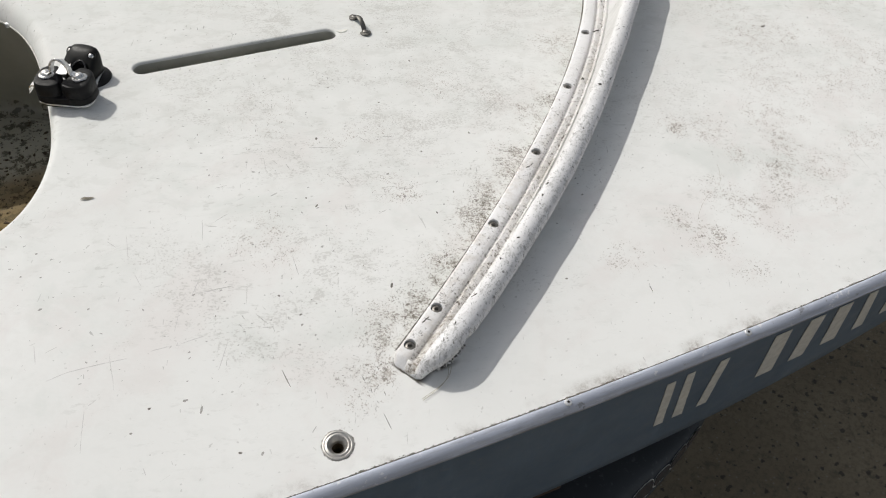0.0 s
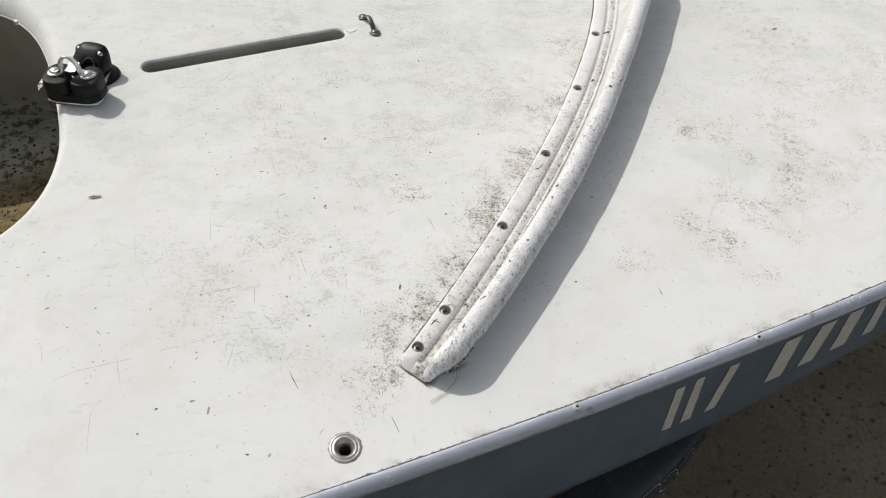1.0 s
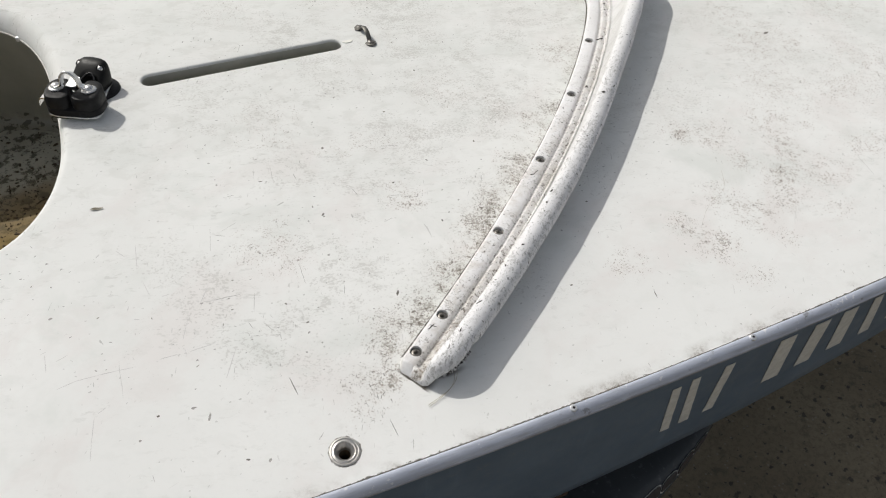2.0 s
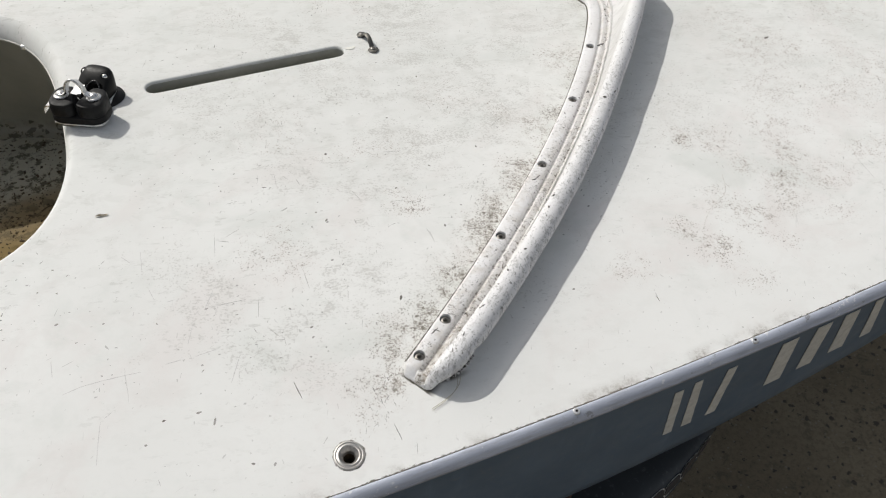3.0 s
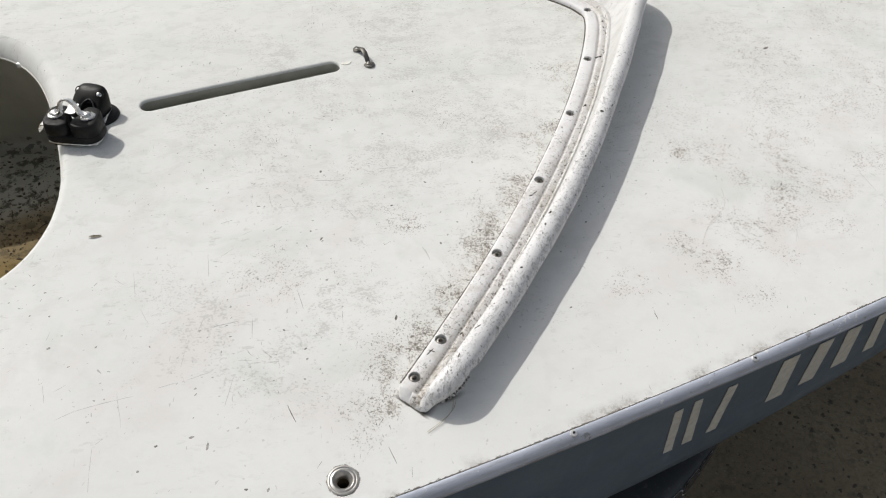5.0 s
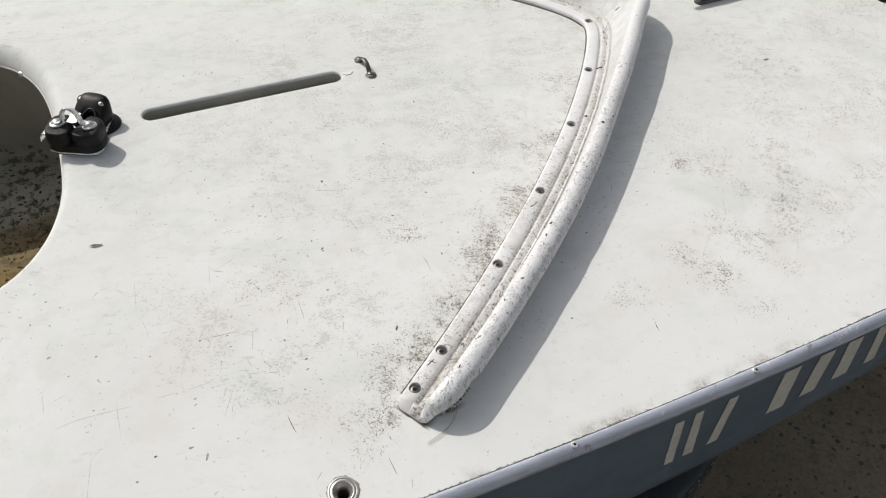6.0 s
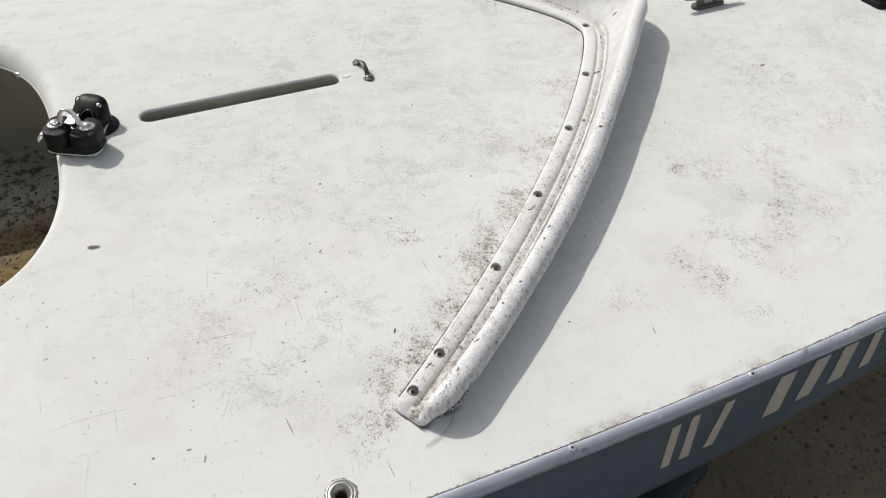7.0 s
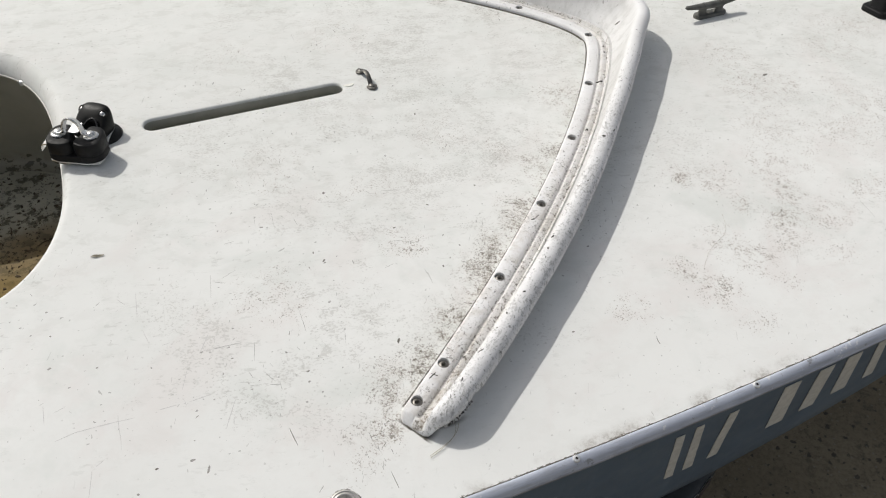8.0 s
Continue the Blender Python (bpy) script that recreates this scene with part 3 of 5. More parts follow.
def prism(outline, z0, z1, bevel=0.0, seg=2, bm=None):
    """An upright plate of a given outline, its rims rounded by rings that shrink."""
    def shrunk(d):
        n, out = len(outline), []
        for i, p in enumerate(outline):
            a, b = Vector(outline[i - 1]), Vector(outline[(i + 1) % n])
            t = (b - a).normalized()
            out.append((p[0] - t.y * d, p[1] + t.x * d))
        return out
    rings = []
    if bevel:
        for k in range(seg + 1):
            a = math.pi / 2 * k / seg
            rings.append([(x, y, z0 + bevel * (1 - math.sin(a))) for x, y in shrunk(bevel * (1 - math.cos(math.pi / 2 - a)))])
        for k in range(seg + 1):
            a = math.pi / 2 * k / seg
            rings.append([(x, y, z1 - bevel + bevel * math.sin(a)) for x, y in shrunk(bevel * (1 - math.cos(a)))])
    else:
        rings = [[(x, y, z0) for x, y in outline], [(x, y, z1) for x, y in outline]]
    return loft(rings, bm=bm)


def stadium(length, width, n=10):
    """A slot outline centred at nought, counter-clockwise."""
    r, h, out = width / 2, (length - width) / 2, []
    for k in range(n + 1):
        a = -math.pi / 2 + math.pi * k / n
        out.append((h + r * math.cos(a), r * math.sin(a)))
    for k in range(n + 1):
        a = math.pi / 2 + math.pi * k / n
        out.append((-h + r * math.cos(a), r * math.sin(a)))
    return out


def round_box(sx, sy, r, n=5):
    out = []
    for cx, cy, a0 in ((1, -1, -90), (1, 1, 0), (-1, 1, 90), (-1, -1, 180)):
        for k in range(n + 1):
            a = radians(a0 + 90 * k / n)
            out.append((cx * (sx / 2 - r) + r * math.cos(a), cy * (sy / 2 - r) + r * math.sin(a)))
    return out


def moved(bm, m):
    bmesh.ops.transform(bm, matrix=m, verts=bm.verts)
    return bm


# ---- ground ----
GROUND_Z = -0.62
bm = bmesh.new()
ticks = [-400, -120, -40, -15, -6, -3] + [-2 + 0.25 * i for i in range(17)] + [3, 6, 15, 40, 120, 400]
rows = [[bm.verts.new((x, y, GROUND_Z - 0.012 * noise.noise((x * 0.7, y * 0.7, 0)))) for x in ticks] for y in ticks]
for a, b in zip(rows, rows[1:]):
    for i in range(len(ticks) - 1):
        bm.faces.new((a[i], a[i + 1], b[i + 1], b[i]))
tagged(finish("ground", bm, GROUND), "brown gritty pavement with dark pebbles, in the boat's shade", "ground", kind="structure")

# ---- the sailboat: deck, hull, trim, cockpit ----
boat = thing("sailboat", pose(0, 0, 0), "small sailing dinghy with scuffed white deck and slate-blue hull", "boat")


def cockpit_outline(grow=0.0, n=26):
    """The open cockpit: rounded forward end, straight sides, rounded after end; counter-clockwise."""
    cy, hw, ln, front, aft = 0.0215, 0.2715, 0.17, -0.112, -0.80
    right, left = [], []
    for k in range(n + 1):
        a = math.pi / 2 * k / n
        dx = ln * abs(math.cos(a)) ** (2 / 2.7)
        dy = hw * abs(math.sin(a)) ** (2 / 2.7)
        right.append((dx, dy))
    pts = [(front - ln + dx, cy - dy) for dx, dy in reversed(right)] + [(front - ln + dx, cy + dy) for dx, dy in right[1:]]
    pts += [(aft + ln - dx, cy + dy) for dx, dy in reversed(right)] + [(aft + ln - dx, cy - dy) for dx, dy in right[1:]]
    if grow:
        m, out = len(pts), []
        for i, p in enumerate(pts):
            t = (Vector(pts[(i + 1) % m]) - Vector(pts[i - 1])).normalized()
            out.append((p[0] + t.y * grow, p[1] - t.x * grow))
        pts = out
    return pts


def inside(p, poly):
    hit, n = False, len(poly)
    for i in range(n):
        (x0, y0), (x1, y1) = poly[i - 1], poly[i]
        if (y0 > p[1]) != (y1 > p[1]) and p[0] < (x1 - x0) * (p[1] - y0) / (y1 - y0) + x0:
            hit = not hit
    return hit


GROMMET = (0.063, -0.577)
SLOT = (0.1255, 0.004, 0.263, 0.025)     # centre x, y, length, width


def slot_outline(grow):
    return [(SLOT[0] + x, SLOT[1] + y) for x, y in stadium(SLOT[2] + 2 * grow, SLOT[3] + 2 * grow, 12)]


# where the deck is trodden: x, y, half length, half breadth, amount
WORN_FORE = ((0.580, -0.321, 0.016, 0.016, 0.84), (0.621, -0.340, 0.024, 0.022, 0.59), (0.813, -0.195, 0.052, 0.047, 0.53), (0.810, -0.123, 0.032, 0.038, 0.47), (0.848, -0.210, 0.016, 0.014, 0.72),
             (0.706, -0.339, 0.025, 0.024, 0.62), (0.695, -0.391, 0.016, 0.024, 0.81), (0.656, -0.429, 0.020, 0.018, 0.84), (0.745, -0.365, 0.009, 0.008, 0.72), (0.850, -0.315, 0.036, 0.031, 0.53),
             (0.798, -0.420, 0.030, 0.018, 0.62), (0.717, -0.442, 0.028, 0.020, 0.53), (0.984, -0.153, 0.038, 0.044, 0.47), (0.765, -0.285, 0.043, 0.050, 0.44))
WORN_SIDE = ((0.497, -0.458, 0.014, 0.015, 0.78), (0.519, -0.490, 0.022, 0.020, 0.81), (0.589, -0.468, 0.021, 0.021, 0.75), (0.641, -0.463, 0.022, 0.015, 0.68), (0.600, -0.511, 0.011, 0.010, 0.72),
             (0.568, -0.437, 0.022, 0.022, 0.59), (0.626, -0.392, 0.014, 0.012, 0.68), (0.689, -0.495, 0.019, 0.013, 0.50), (0.414, -0.481, 0.019, 0.016, 0.59), (0.665, -0.436, 0.032, 0.026, 0.50), (0.533, -0.544, 0.020, 0.012, 0.41),
             (1.06, -0.10, 0.05, 0.04, 0.47), (0.93, -0.30, 0.05, 0.07, 0.47), (1.15, -0.118, 0.030, 0.016, 0.78))
WORN_INSIDE = ((0.418, -0.235, 0.012, 0.012, 1.0), (0.423, -0.262, 0.016, 0.026, 0.75), (0.221, -0.306, 0.020, 0.016, 0.65), (0.231, -0.323, 0.012, 0.009, 0.85), (0.341, -0.148, 0.029, 0.037, 0.4),
             (0.393, -0.199, 0.013, 0.019, 0.5), (0.522, -0.120, 0.023, 0.025, 0.7), (0.067, -0.331, 0.033, 0.031, 0.45), (0.083, -0.358, 0.017, 0.017, 0.5), (0.223, -0.211, 0.057, 0.018, 0.35),
             (0.152, -0.489, 0.012, 0.015, 0.75), (0.142, -0.478, 0.018, 0.024, 0.6), (0.120, -0.139, 0.045, 0.044, 0.28), (0.293, 0.152, 0.049, 0.046, 0.3))
WORN_BY_RAIL = ((0.322, -0.357, 0.013, 0.024, 1.0), (0.277, -0.393, 0.017, 0.029, 0.9), (0.228, -0.431, 0.016, 0.027, 0.65), (0.358, -0.322, 0.017, 0.028, 0.75), (0.123, -0.526, 0.015, 0.015, 0.95), (0.102, -0.538, 0.016, 0.014, 0.6),
             (0.085, -0.556, 0.012, 0.012, 0.4), (0.132, 0.150, 0.031, 0.040, 0.3), (0.130, -0.508, 0.010, 0.016, 0.75))
WORN = WORN_FORE + WORN_SIDE + WORN_INSIDE + WORN_BY_RAIL


def wear(x, y):
    """How trodden the deck is at a place."""
    most = 0.0
    for cx, cy, rx, ry, much in WORN:
        d = math.hypot((x - cx) / rx, (y - cy) / ry) + 0.5 * noise.noise((x * 45, y * 45, 9))
        if d < 2.1:
            f = (2.1 - d) / 1.9
            f = min(1.0, f)
            most = max(most, much * f * f * (3 - 2 * f))
    return most


def build_deck():
    from mathutils.geometry import delaunay_2d_cdt
    lip, slip = 0.0175, 0.0032   # radii of the two lips
    xs = [STERN + (BOW - STERN) * i / 150 for i in range(151)]
    rim = [(x, -half_beam(x)) for x in xs] + [(x, half_beam(x)) for x in reversed(xs)]
    hole_c, hole_s = cockpit_outline(lip), slot_outline(slip)
    hole_g = [(GROMMET[0] + 0.0085 * math.cos(2 * math.pi * i / 20), GROMMET[1] + 0.0085 * math.sin(2 * math.pi * i / 20)) for i in range(20)]
    pts, edges = [], []
    for loop in (rim, hole_c, hole_s, hole_g):
        k = len(pts)
        pts += loop
        edges += [(k + i, k + (i + 1) % len(loop)) for i in range(len(loop))]
    grown_c, grown_s = cockpit_outline(lip + 0.006), slot_outline(slip + 0.006)
    def in_hole(p, c, d):
        x, y = p
        return (x < -0.05 and inside(p, c)) or (abs(y) < 0.04 and -0.06 < x < 0.31 and inside(p, d))
    window = lambda x, y: -0.08 < x < 1.2 and -0.62 < y < 0.26       # finer where the wear shows
    for step, fine in ((0.026, False), (0.009, True)):
        for i in range(int((BOW - STERN) / step)):
            for j in range(-int(0.63 / step), int(0.63 / step) + 1):
                x, y = STERN + step * (i + 0.5 * (j % 2)), j * step
                if window(x, y) == fine and abs(y) < half_beam(x) - 0.01 and not in_hole((x, y), grown_c, grown_s) and math.hypot(x - GROMMET[0], y - GROMMET[1]) > 0.013:
                    pts.append((x, y))
    verts, _, faces, *_ = delaunay_2d_cdt([Vector(p) for p in pts], edges, [], 0, 1e-6)
    bm = bmesh.new()
    vs = [bm.verts.new((v.x, v.y, deck_z(v.y))) for v in verts]
    for f in faces:
        c = sum((verts[i] for i in f), Vector((0, 0))) / len(f)
        if abs(c.y) < half_beam(c.x) and STERN < c.x < BOW and not in_hole(c, hole_c, hole_s) and (math.hypot(c.x - GROMMET[0], c.y - GROMMET[1]) > 0.02 or not inside(c, hole_g)):
            bm.faces.new([vs[i] for i in f])
    bmesh.ops.delete(bm, geom=[v for v in bm.verts if not v.link_faces], context="VERTS")
    # rounded lips that turn down into the openings
    found = {}
    for v in bm.verts:
        found.setdefault((round(v.co.x, 2), round(v.co.y, 2)), []).append(v)

    def close(x, y):
        """The deck's corner at a place."""
        near = [v for i in (-0.01, 0, 0.01) for j in (-0.01, 0, 0.01) for v in found.get((round(round(x, 2) + i, 2), round(round(y, 2) + j, 2)), [])]
        return min(near, key=lambda v: (v.co.x - x) ** 2 + (v.co.y - y) ** 2, default=None)
    for outline, r, fall, seg, drop in ((cockpit_outline, lip, 0.026, 8, 0.001), (slot_outline, slip, slip, 4, 0.0005)):
        last = [close(x, y) for x, y in outline(r)]
        for k in range(1, seg + 2):
            f = min(k, seg) / seg
            if fall > 0.01:        # the cockpit's lip: a crease, then a slope that steepens
                inward, dz = 1 - (1 - f) ** 1.15, None
            else:
                inward, dz = math.sin(math.pi / 2 * f), -fall * (1 - math.cos(math.pi / 2 * f))
            ring = outline(r * (1 - inward))
            row = []
            for x, y in ring:
                crease = float(np.interp(y, (-0.04, 0.16), (0.0, 0.38)))      # sharp to port, rounded to starboard
                down = -fall * (crease * f + (1 - crease) * f ** 2.4) if dz is None else dz
                row.append(bm.verts.new((x, y, deck_z(y) + down - (drop if k > seg else 0))))
            for i in range(len(row)):
                q = (last[i - 1], last[i], row[i], row[i - 1])
                if all(q):
                    bm.faces.new(q)
            last = row
    # the rim turns down behind the trim
    row_a = [close(x, y) for x, y in rim]
    row_b = [bm.verts.new((x, y, deck_z(y) - 0.008)) for x, y in rim]
    for i in range(len(rim)):
        if row_a[i - 1] and row_a[i]:
            bm.faces.new((row_a[i - 1], row_a[i], row_b[i], row_b[i - 1]))
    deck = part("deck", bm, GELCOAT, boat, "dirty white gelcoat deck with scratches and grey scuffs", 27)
    deck.data.attributes.new("wear", "FLOAT", "POINT").data.foreach_set("value", [wear(v.co.x, v.co.y) for v in deck.data.vertices])


build_deck()


def chine(x):
    """Half breadth and height of the hull's lower corner."""
    z = -0.255 + 0.1 * (x - 0.1) ** 2 if x > 0.1 else -0.255 + 0.01 * (x - 0.1) ** 2
    return max(half_beam(x) - 0.016 - 0.012 * max(0.0, x - 0.5), 0.003), min(z, -0.05)


def side_y(x, z):
    """Half breadth of the hull's side at a height."""
    b, (cb, cz) = half_beam(x), chine(x)
    top = deck_z(b) - 0.012
    f = (top - z) / (top - cz)
    return b + 0.001 + (cb - b - 0.001) * f


def hull_section(x):
    b, (cb, cz) = half_beam(x), chine(x)
    top = deck_z(b) - 0.009
    keel = cz - 0.065 * min(1.0, max(0.1, (BOW - x)))
    half = [(b - 0.012, top + 0.003), (b + 0.001, top - 0.002)]
    for f in (0.25, 0.5, 0.75, 0.94):
        half.append((b + 0.001 + (cb - b - 0.001) * f, top + (cz - top) * f))
    half += [(cb - 0.002, cz - 0.004), (cb - 0.012, cz - 0.011), (cb * 0.6, cz + (keel - cz) * 0.55), (cb * 0.25, cz + (keel - cz) * 0.9), (0.0, keel)]
    left = [(x, -p, q) for p, q in half]
    return left + [(x, p, q) for p, q in reversed(half[:-1])]


xs = [STERN + (BOW - STERN) * i / 90 for i in range(91)]
part("hull", loft([hull_section(x) for x in xs], closed=False, cap=False), BLUE, boat, "slate-blue painted hull side, faintly streaked", 50)
bm = bmesh.new()
bm.faces.new([bm.verts.new(p) for p in hull_section(STERN)])
part("transom", bm, BLUE, boat)

# aluminium edging over the joint of deck and hull
TRIM_PROFILE = [(0.0012, -0.0020), (0.0010, 0.0010), (0.0018, 0.0016), (0.0040, 0.0012), (0.0062, 0.0001), (0.0084, -0.0020), (0.0100, -0.0042), (0.0106, -0.0063), (0.0110, -0.0070), (0.0117, -0.0074), (0.0119, -0.0092),
                (0.0108, -0.0107), (0.0086, -0.0107), (0.0074, -0.0095), (0.0068, -0.0070), (0.0050, -0.0050), (0.0025, -0.0040)]
RIVETS = [0.271 + 0.2085 * i for i in range(0, 8)]


def rivet_mesh():
    bm = lathe([(0.0036, -0.001), (0.0036, 0.0004), (0.0030, 0.0011), (0.0013, 0.0013), (0.0010, 0.0008), (0.0, 0.0006)], 14)
    for f in bm.faces:
        if max(math.hypot(v.co.x, v.co.y) for v in f.verts) < 0.0014:
            f.material_index = 1
    return bm


for s in (-1, 1):
    rings = []
    for i in range(181):
        x = STERN + (BOW - STERN) * i / 180
        d = 0.01
        t = Vector((2 * d, s * (half_beam(x + d) - half_beam(x - d)), 0)).normalized()
        out = Vector((t.y, -t.x, 0)) * (1 if s < 0 else -1)
        base = Vector((x, s * half_beam(x), deck_z(half_beam(x))))
        wob = 0.0004 * noise.noise((x * 9, s, 0))
        rings.append([base + out * (u + wob) + Vector((0, 0, h + wob)) for u, h in TRIM_PROFILE])
    trim = part("gunwale_trim", loft(rings), TRIM, boat, "pale oxidised aluminium edge trim, chipped and stained", 50)
    first = None
    for x in RIVETS:
        if first is None:
            first = part("rivet", rivet_mesh(), RIVET, trim, "small steel rivet in the trim")
            me = first.data
            me.materials.append(INK)
        else:
            first = tagged(new("rivet", me), "small steel rivet in the trim")
            first.parent = trim
        b = half_beam(x)
        first.matrix_basis = pose(x, s * (b + 0.0048), deck_z(b) + 0.0012, -12 * s)

# cockpit well with its walls and floor, and an added bead
WELL_Z = -0.256
lines = []
for grow, z in ((0.0, -0.0275), (0.003, -0.029), (0.006, -0.034), (0.024, -0.10), (0.056, WELL_Z + 0.075), (0.070, WELL_Z + 0.036), (0.074, WELL_Z + 0.022), (0.073, WELL_Z + 0.011), (0.067, WELL_Z + 0.004), (0.056, WELL_Z)):
    lines.append([(x, y, deck_z(y) * (1 if z > -0.05 else 0) + z) for x, y in cockpit_outline(grow)])
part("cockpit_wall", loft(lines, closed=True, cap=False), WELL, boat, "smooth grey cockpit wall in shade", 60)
bm = bmesh.new()
bm.faces.new([bm.verts.new((x, y, WELL_Z - 0.0005)) for x, y in cockpit_outline(0.060)])
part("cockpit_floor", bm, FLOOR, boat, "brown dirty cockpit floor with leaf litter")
# pale tube added to carry the wet shine along the lip's lower edge
bead = [(x, y, deck_z(y) - 0.0275) for x, y in cockpit_outline(0.0003)]
part("cockpit_bead", tube(bead + bead[:1], 0.0016, 6), PALE_LINE, boat, "thin pale bead added for the shine round the cockpit edge")

rx, ry = min(cockpit_outline(0.0), key=lambda p: math.hypot(p[0] + 0.140, p[1] - 0.226))
part("bead_rivet", lathe([(0.0036, -0.003), (0.0036, 0.0016), (0.0028, 0.0028), (0.0, 0.0032)], 14, (rx, ry, deck_z(ry) - 0.0268)), RIVET, boat, "small bright rivet in the cockpit's bead")
chip_out = [(0.2668 + 0.0064 * math.cos(a) * (1 + 0.3 * math.sin(3 * a)), 0.0030 + 0.0042 * math.sin(a) * (1 + 0.35 * math.cos(2 * a))) for a in [2 * math.pi * k / 14 for k in range(14)]]
part("gelcoat_chip", prism(chip_out, -0.0004, 0.0009), FILLER, boat, "pale flake chipped at the slot's end")

# daggerboard trunk
lines = [[(x, y, z) for x, y in slot_outline(g)] for g, z in ((0.0, -0.0036), (0.0004, -0.0046), (0.0007, -0.0158), (0.0016, -0.0164), (0.0140, -0.0168), (0.0150, -0.19), (0.010, -0.27))]
part("daggerboard_trunk", loft(lines, cap=False), TRUNK, boat, "grey inside of the daggerboard slot", 60)

# registration marks on the hull side, as plain bars
for b0, b1, zb, t0, t1, zt in ((0.416, 0.4275, -0.1855, 0.401, 0.412, -0.088), (0.440, 0.4535, -0.183, 0.4245, 0.435, -0.0835), (0.473, 0.487, -0.181, 0.468, 0.480, -0.084),
                               (0.555, 0.580, -0.172, 0.540, 0.563, -0.079), (0.604, 0.627, -0.169, 0.589, 0.611, -0.077), (0.653, 0.677, -0.165, 0.630, 0.652, -0.076),
                               (0.706, 0.724, -0.165, 0.676, 0.690, -0.0745), (0.747, 0.768, -0.156, 0.727, 0.746, -0.088)):
    rings = []
    for k in range(9):
        f = k / 8
        z = zb + (zt - zb) * f
        w = 0.0007 * noise.noise((b0 * 50, k * 1.7, 0))
        a, b = b0 + (t0 - b0) * f + w, b1 + (t1 - b1) * f + 0.0007 * noise.noise((b1 * 50, k * 1.9, 4))
        rings.append([(a, -side_y(a, z) - 0.0003, z), (b, -side_y(b, z) - 0.0003, z), (b, -side_y(b, z) - 0.0009, z), (a, -side_y(a, z) - 0.0009, z)])
    part("registration_bar", loft(rings), DECAL, boat, "cream vinyl bar on the hull side")

# ---- splash rail ----
rail = thing("splash_rail", pose(0, 0, 0), "white vinyl V-shaped splash rail, scuffed and dirty", "splash rail")
Y_END = 0.5225


def rail_shape(y):
    """Reach and height of the lip at a place along the rail."""
    q = abs(y)
    def blend(keys):
        at, vals = zip(*keys)
        return sum(float(np.interp(abs(q + 0.003 * k), at, vals)) for k in range(-3, 4)) / 7
    if y > 0:
        reach = blend(((0, 0.0870), (0.01, 0.0850), (0.03, 0.0785), (0.06, 0.0685), (0.12, 0.058), (0.20, 0.0552), (0.34, 0.0550), (0.46, 0.0505), (0.53, 0.0455)))
    else:
        reach = blend(((0, 0.0870), (0.01, 0.0822), (0.03, 0.0724), (0.06, 0.0655), (0.12, 0.0595), (0.20, 0.0552), (0.34, 0.0550), (0.46, 0.0505), (0.53, 0.0455)))
    high = blend(((0, 0.0560), (0.05, 0.0565), (0.10, 0.0540), (0.20, 0.0475), (0.34, 0.0410), (0.53, 0.0335)))
    return reach, high


def rail_ring(y):
    reach, high = rail_shape(y)
    left = max(0.0, (Y_END - abs(y)) * 1.66)        # way still to go to the rail's end
    g = 1.0 if left > 0.036 else math.sqrt(max(0.0, 1 - ((0.036 - left) / 0.036) ** 2))
    tip = 1.0 if left > 0.016 else math.sqrt(max(0.02, 1 - ((0.016 - left) / 0.016) ** 2))
    reach = 0.014 + (reach - 0.014) * (0.22 + 0.78 * g)
    high = 0.0085 + (high - 0.0085) * (0.05 + 0.95 * g)
    fill = min(1.0, max(0.0, (0.0115 - left) / 0.0065))           # the channel closes towards the end
    fill = fill * fill * (3 - 2 * fill)
    knob = 0.0024 * math.exp(-((left - 0.0075) / 0.0045) ** 2)   # swollen end of the flange
    down = 1.0 if left > 0.009 else math.sqrt(max(0.03, 1 - ((0.009 - left) / 0.009) ** 2))
    high = max(0.004, high * down)
    widen = float(np.interp(left, (0.010, 0.026, 0.075), (1.30, 1.45, 1.0)))     # the channel opens out towards the end
    ridge = 0.0094 + 0.0138 * widen
    r = max(0.003, min(0.0120, (reach - 0.68 * ridge) / 2.2, high * 0.42))
    in_u = -float(np.interp(abs(y), (0.0, 0.35, 0.52), (0.0085, 0.0092, 0.0080))) * tip
    pts = [(in_u, -0.0015), (in_u - 0.0002, 0.0036), (in_u + 0.0010, 0.0060), (in_u + 0.0034, 0.0070), (0.0000, 0.0072), (0.0058, 0.0070), (0.0076, 0.0057)]
    for u, h in ((0.0094, 0.0027), (0.0112, 0.0025), (0.0136, 0.0053), (0.0166, 0.0052), (0.0200, 0.0024), (0.0232, 0.0076)):
        pts.append((0.0094 + (u - 0.0094) * widen, h + (0.0086 - h) * fill))
    pts = [(u, -0.0015 if k == 0 else h * down + (knob if k > 1 else 0.4 * knob)) for k, (u, h) in enumerate(pts)]
    pts = [(min(u, reach - 2.2 * r), h) for u, h in pts]
    u0, h0 = pts[-1]
    u1, h1 = reach - r - r * 0.75, high - r * 0.34
    u1 = max(u1, u0 + 0.0005)
    for k in range(1, 7):
        f = k / 7
        pts.append((u0 + (u1 - u0) * f, h0 + (h1 - h0) * f ** 1.7 - (0.0034 * (1 - fill) if k == 1 else 0.0)))
    for k in range(10):
        a = radians(139 - 205 * k / 9)
        pts.append((reach - r + r * math.cos(a), high - r + r * math.sin(a)))
    wall = min(0.028, reach - 2.0 * r)
    pts += [(reach - r * 1.5, high - r * 1.9), ((wall + reach - 2 * r) / 2, (high - r * 2.0) * 0.55), (wall + 0.004, 0.004), (wall + 0.002, -0.0015)]
    return pts


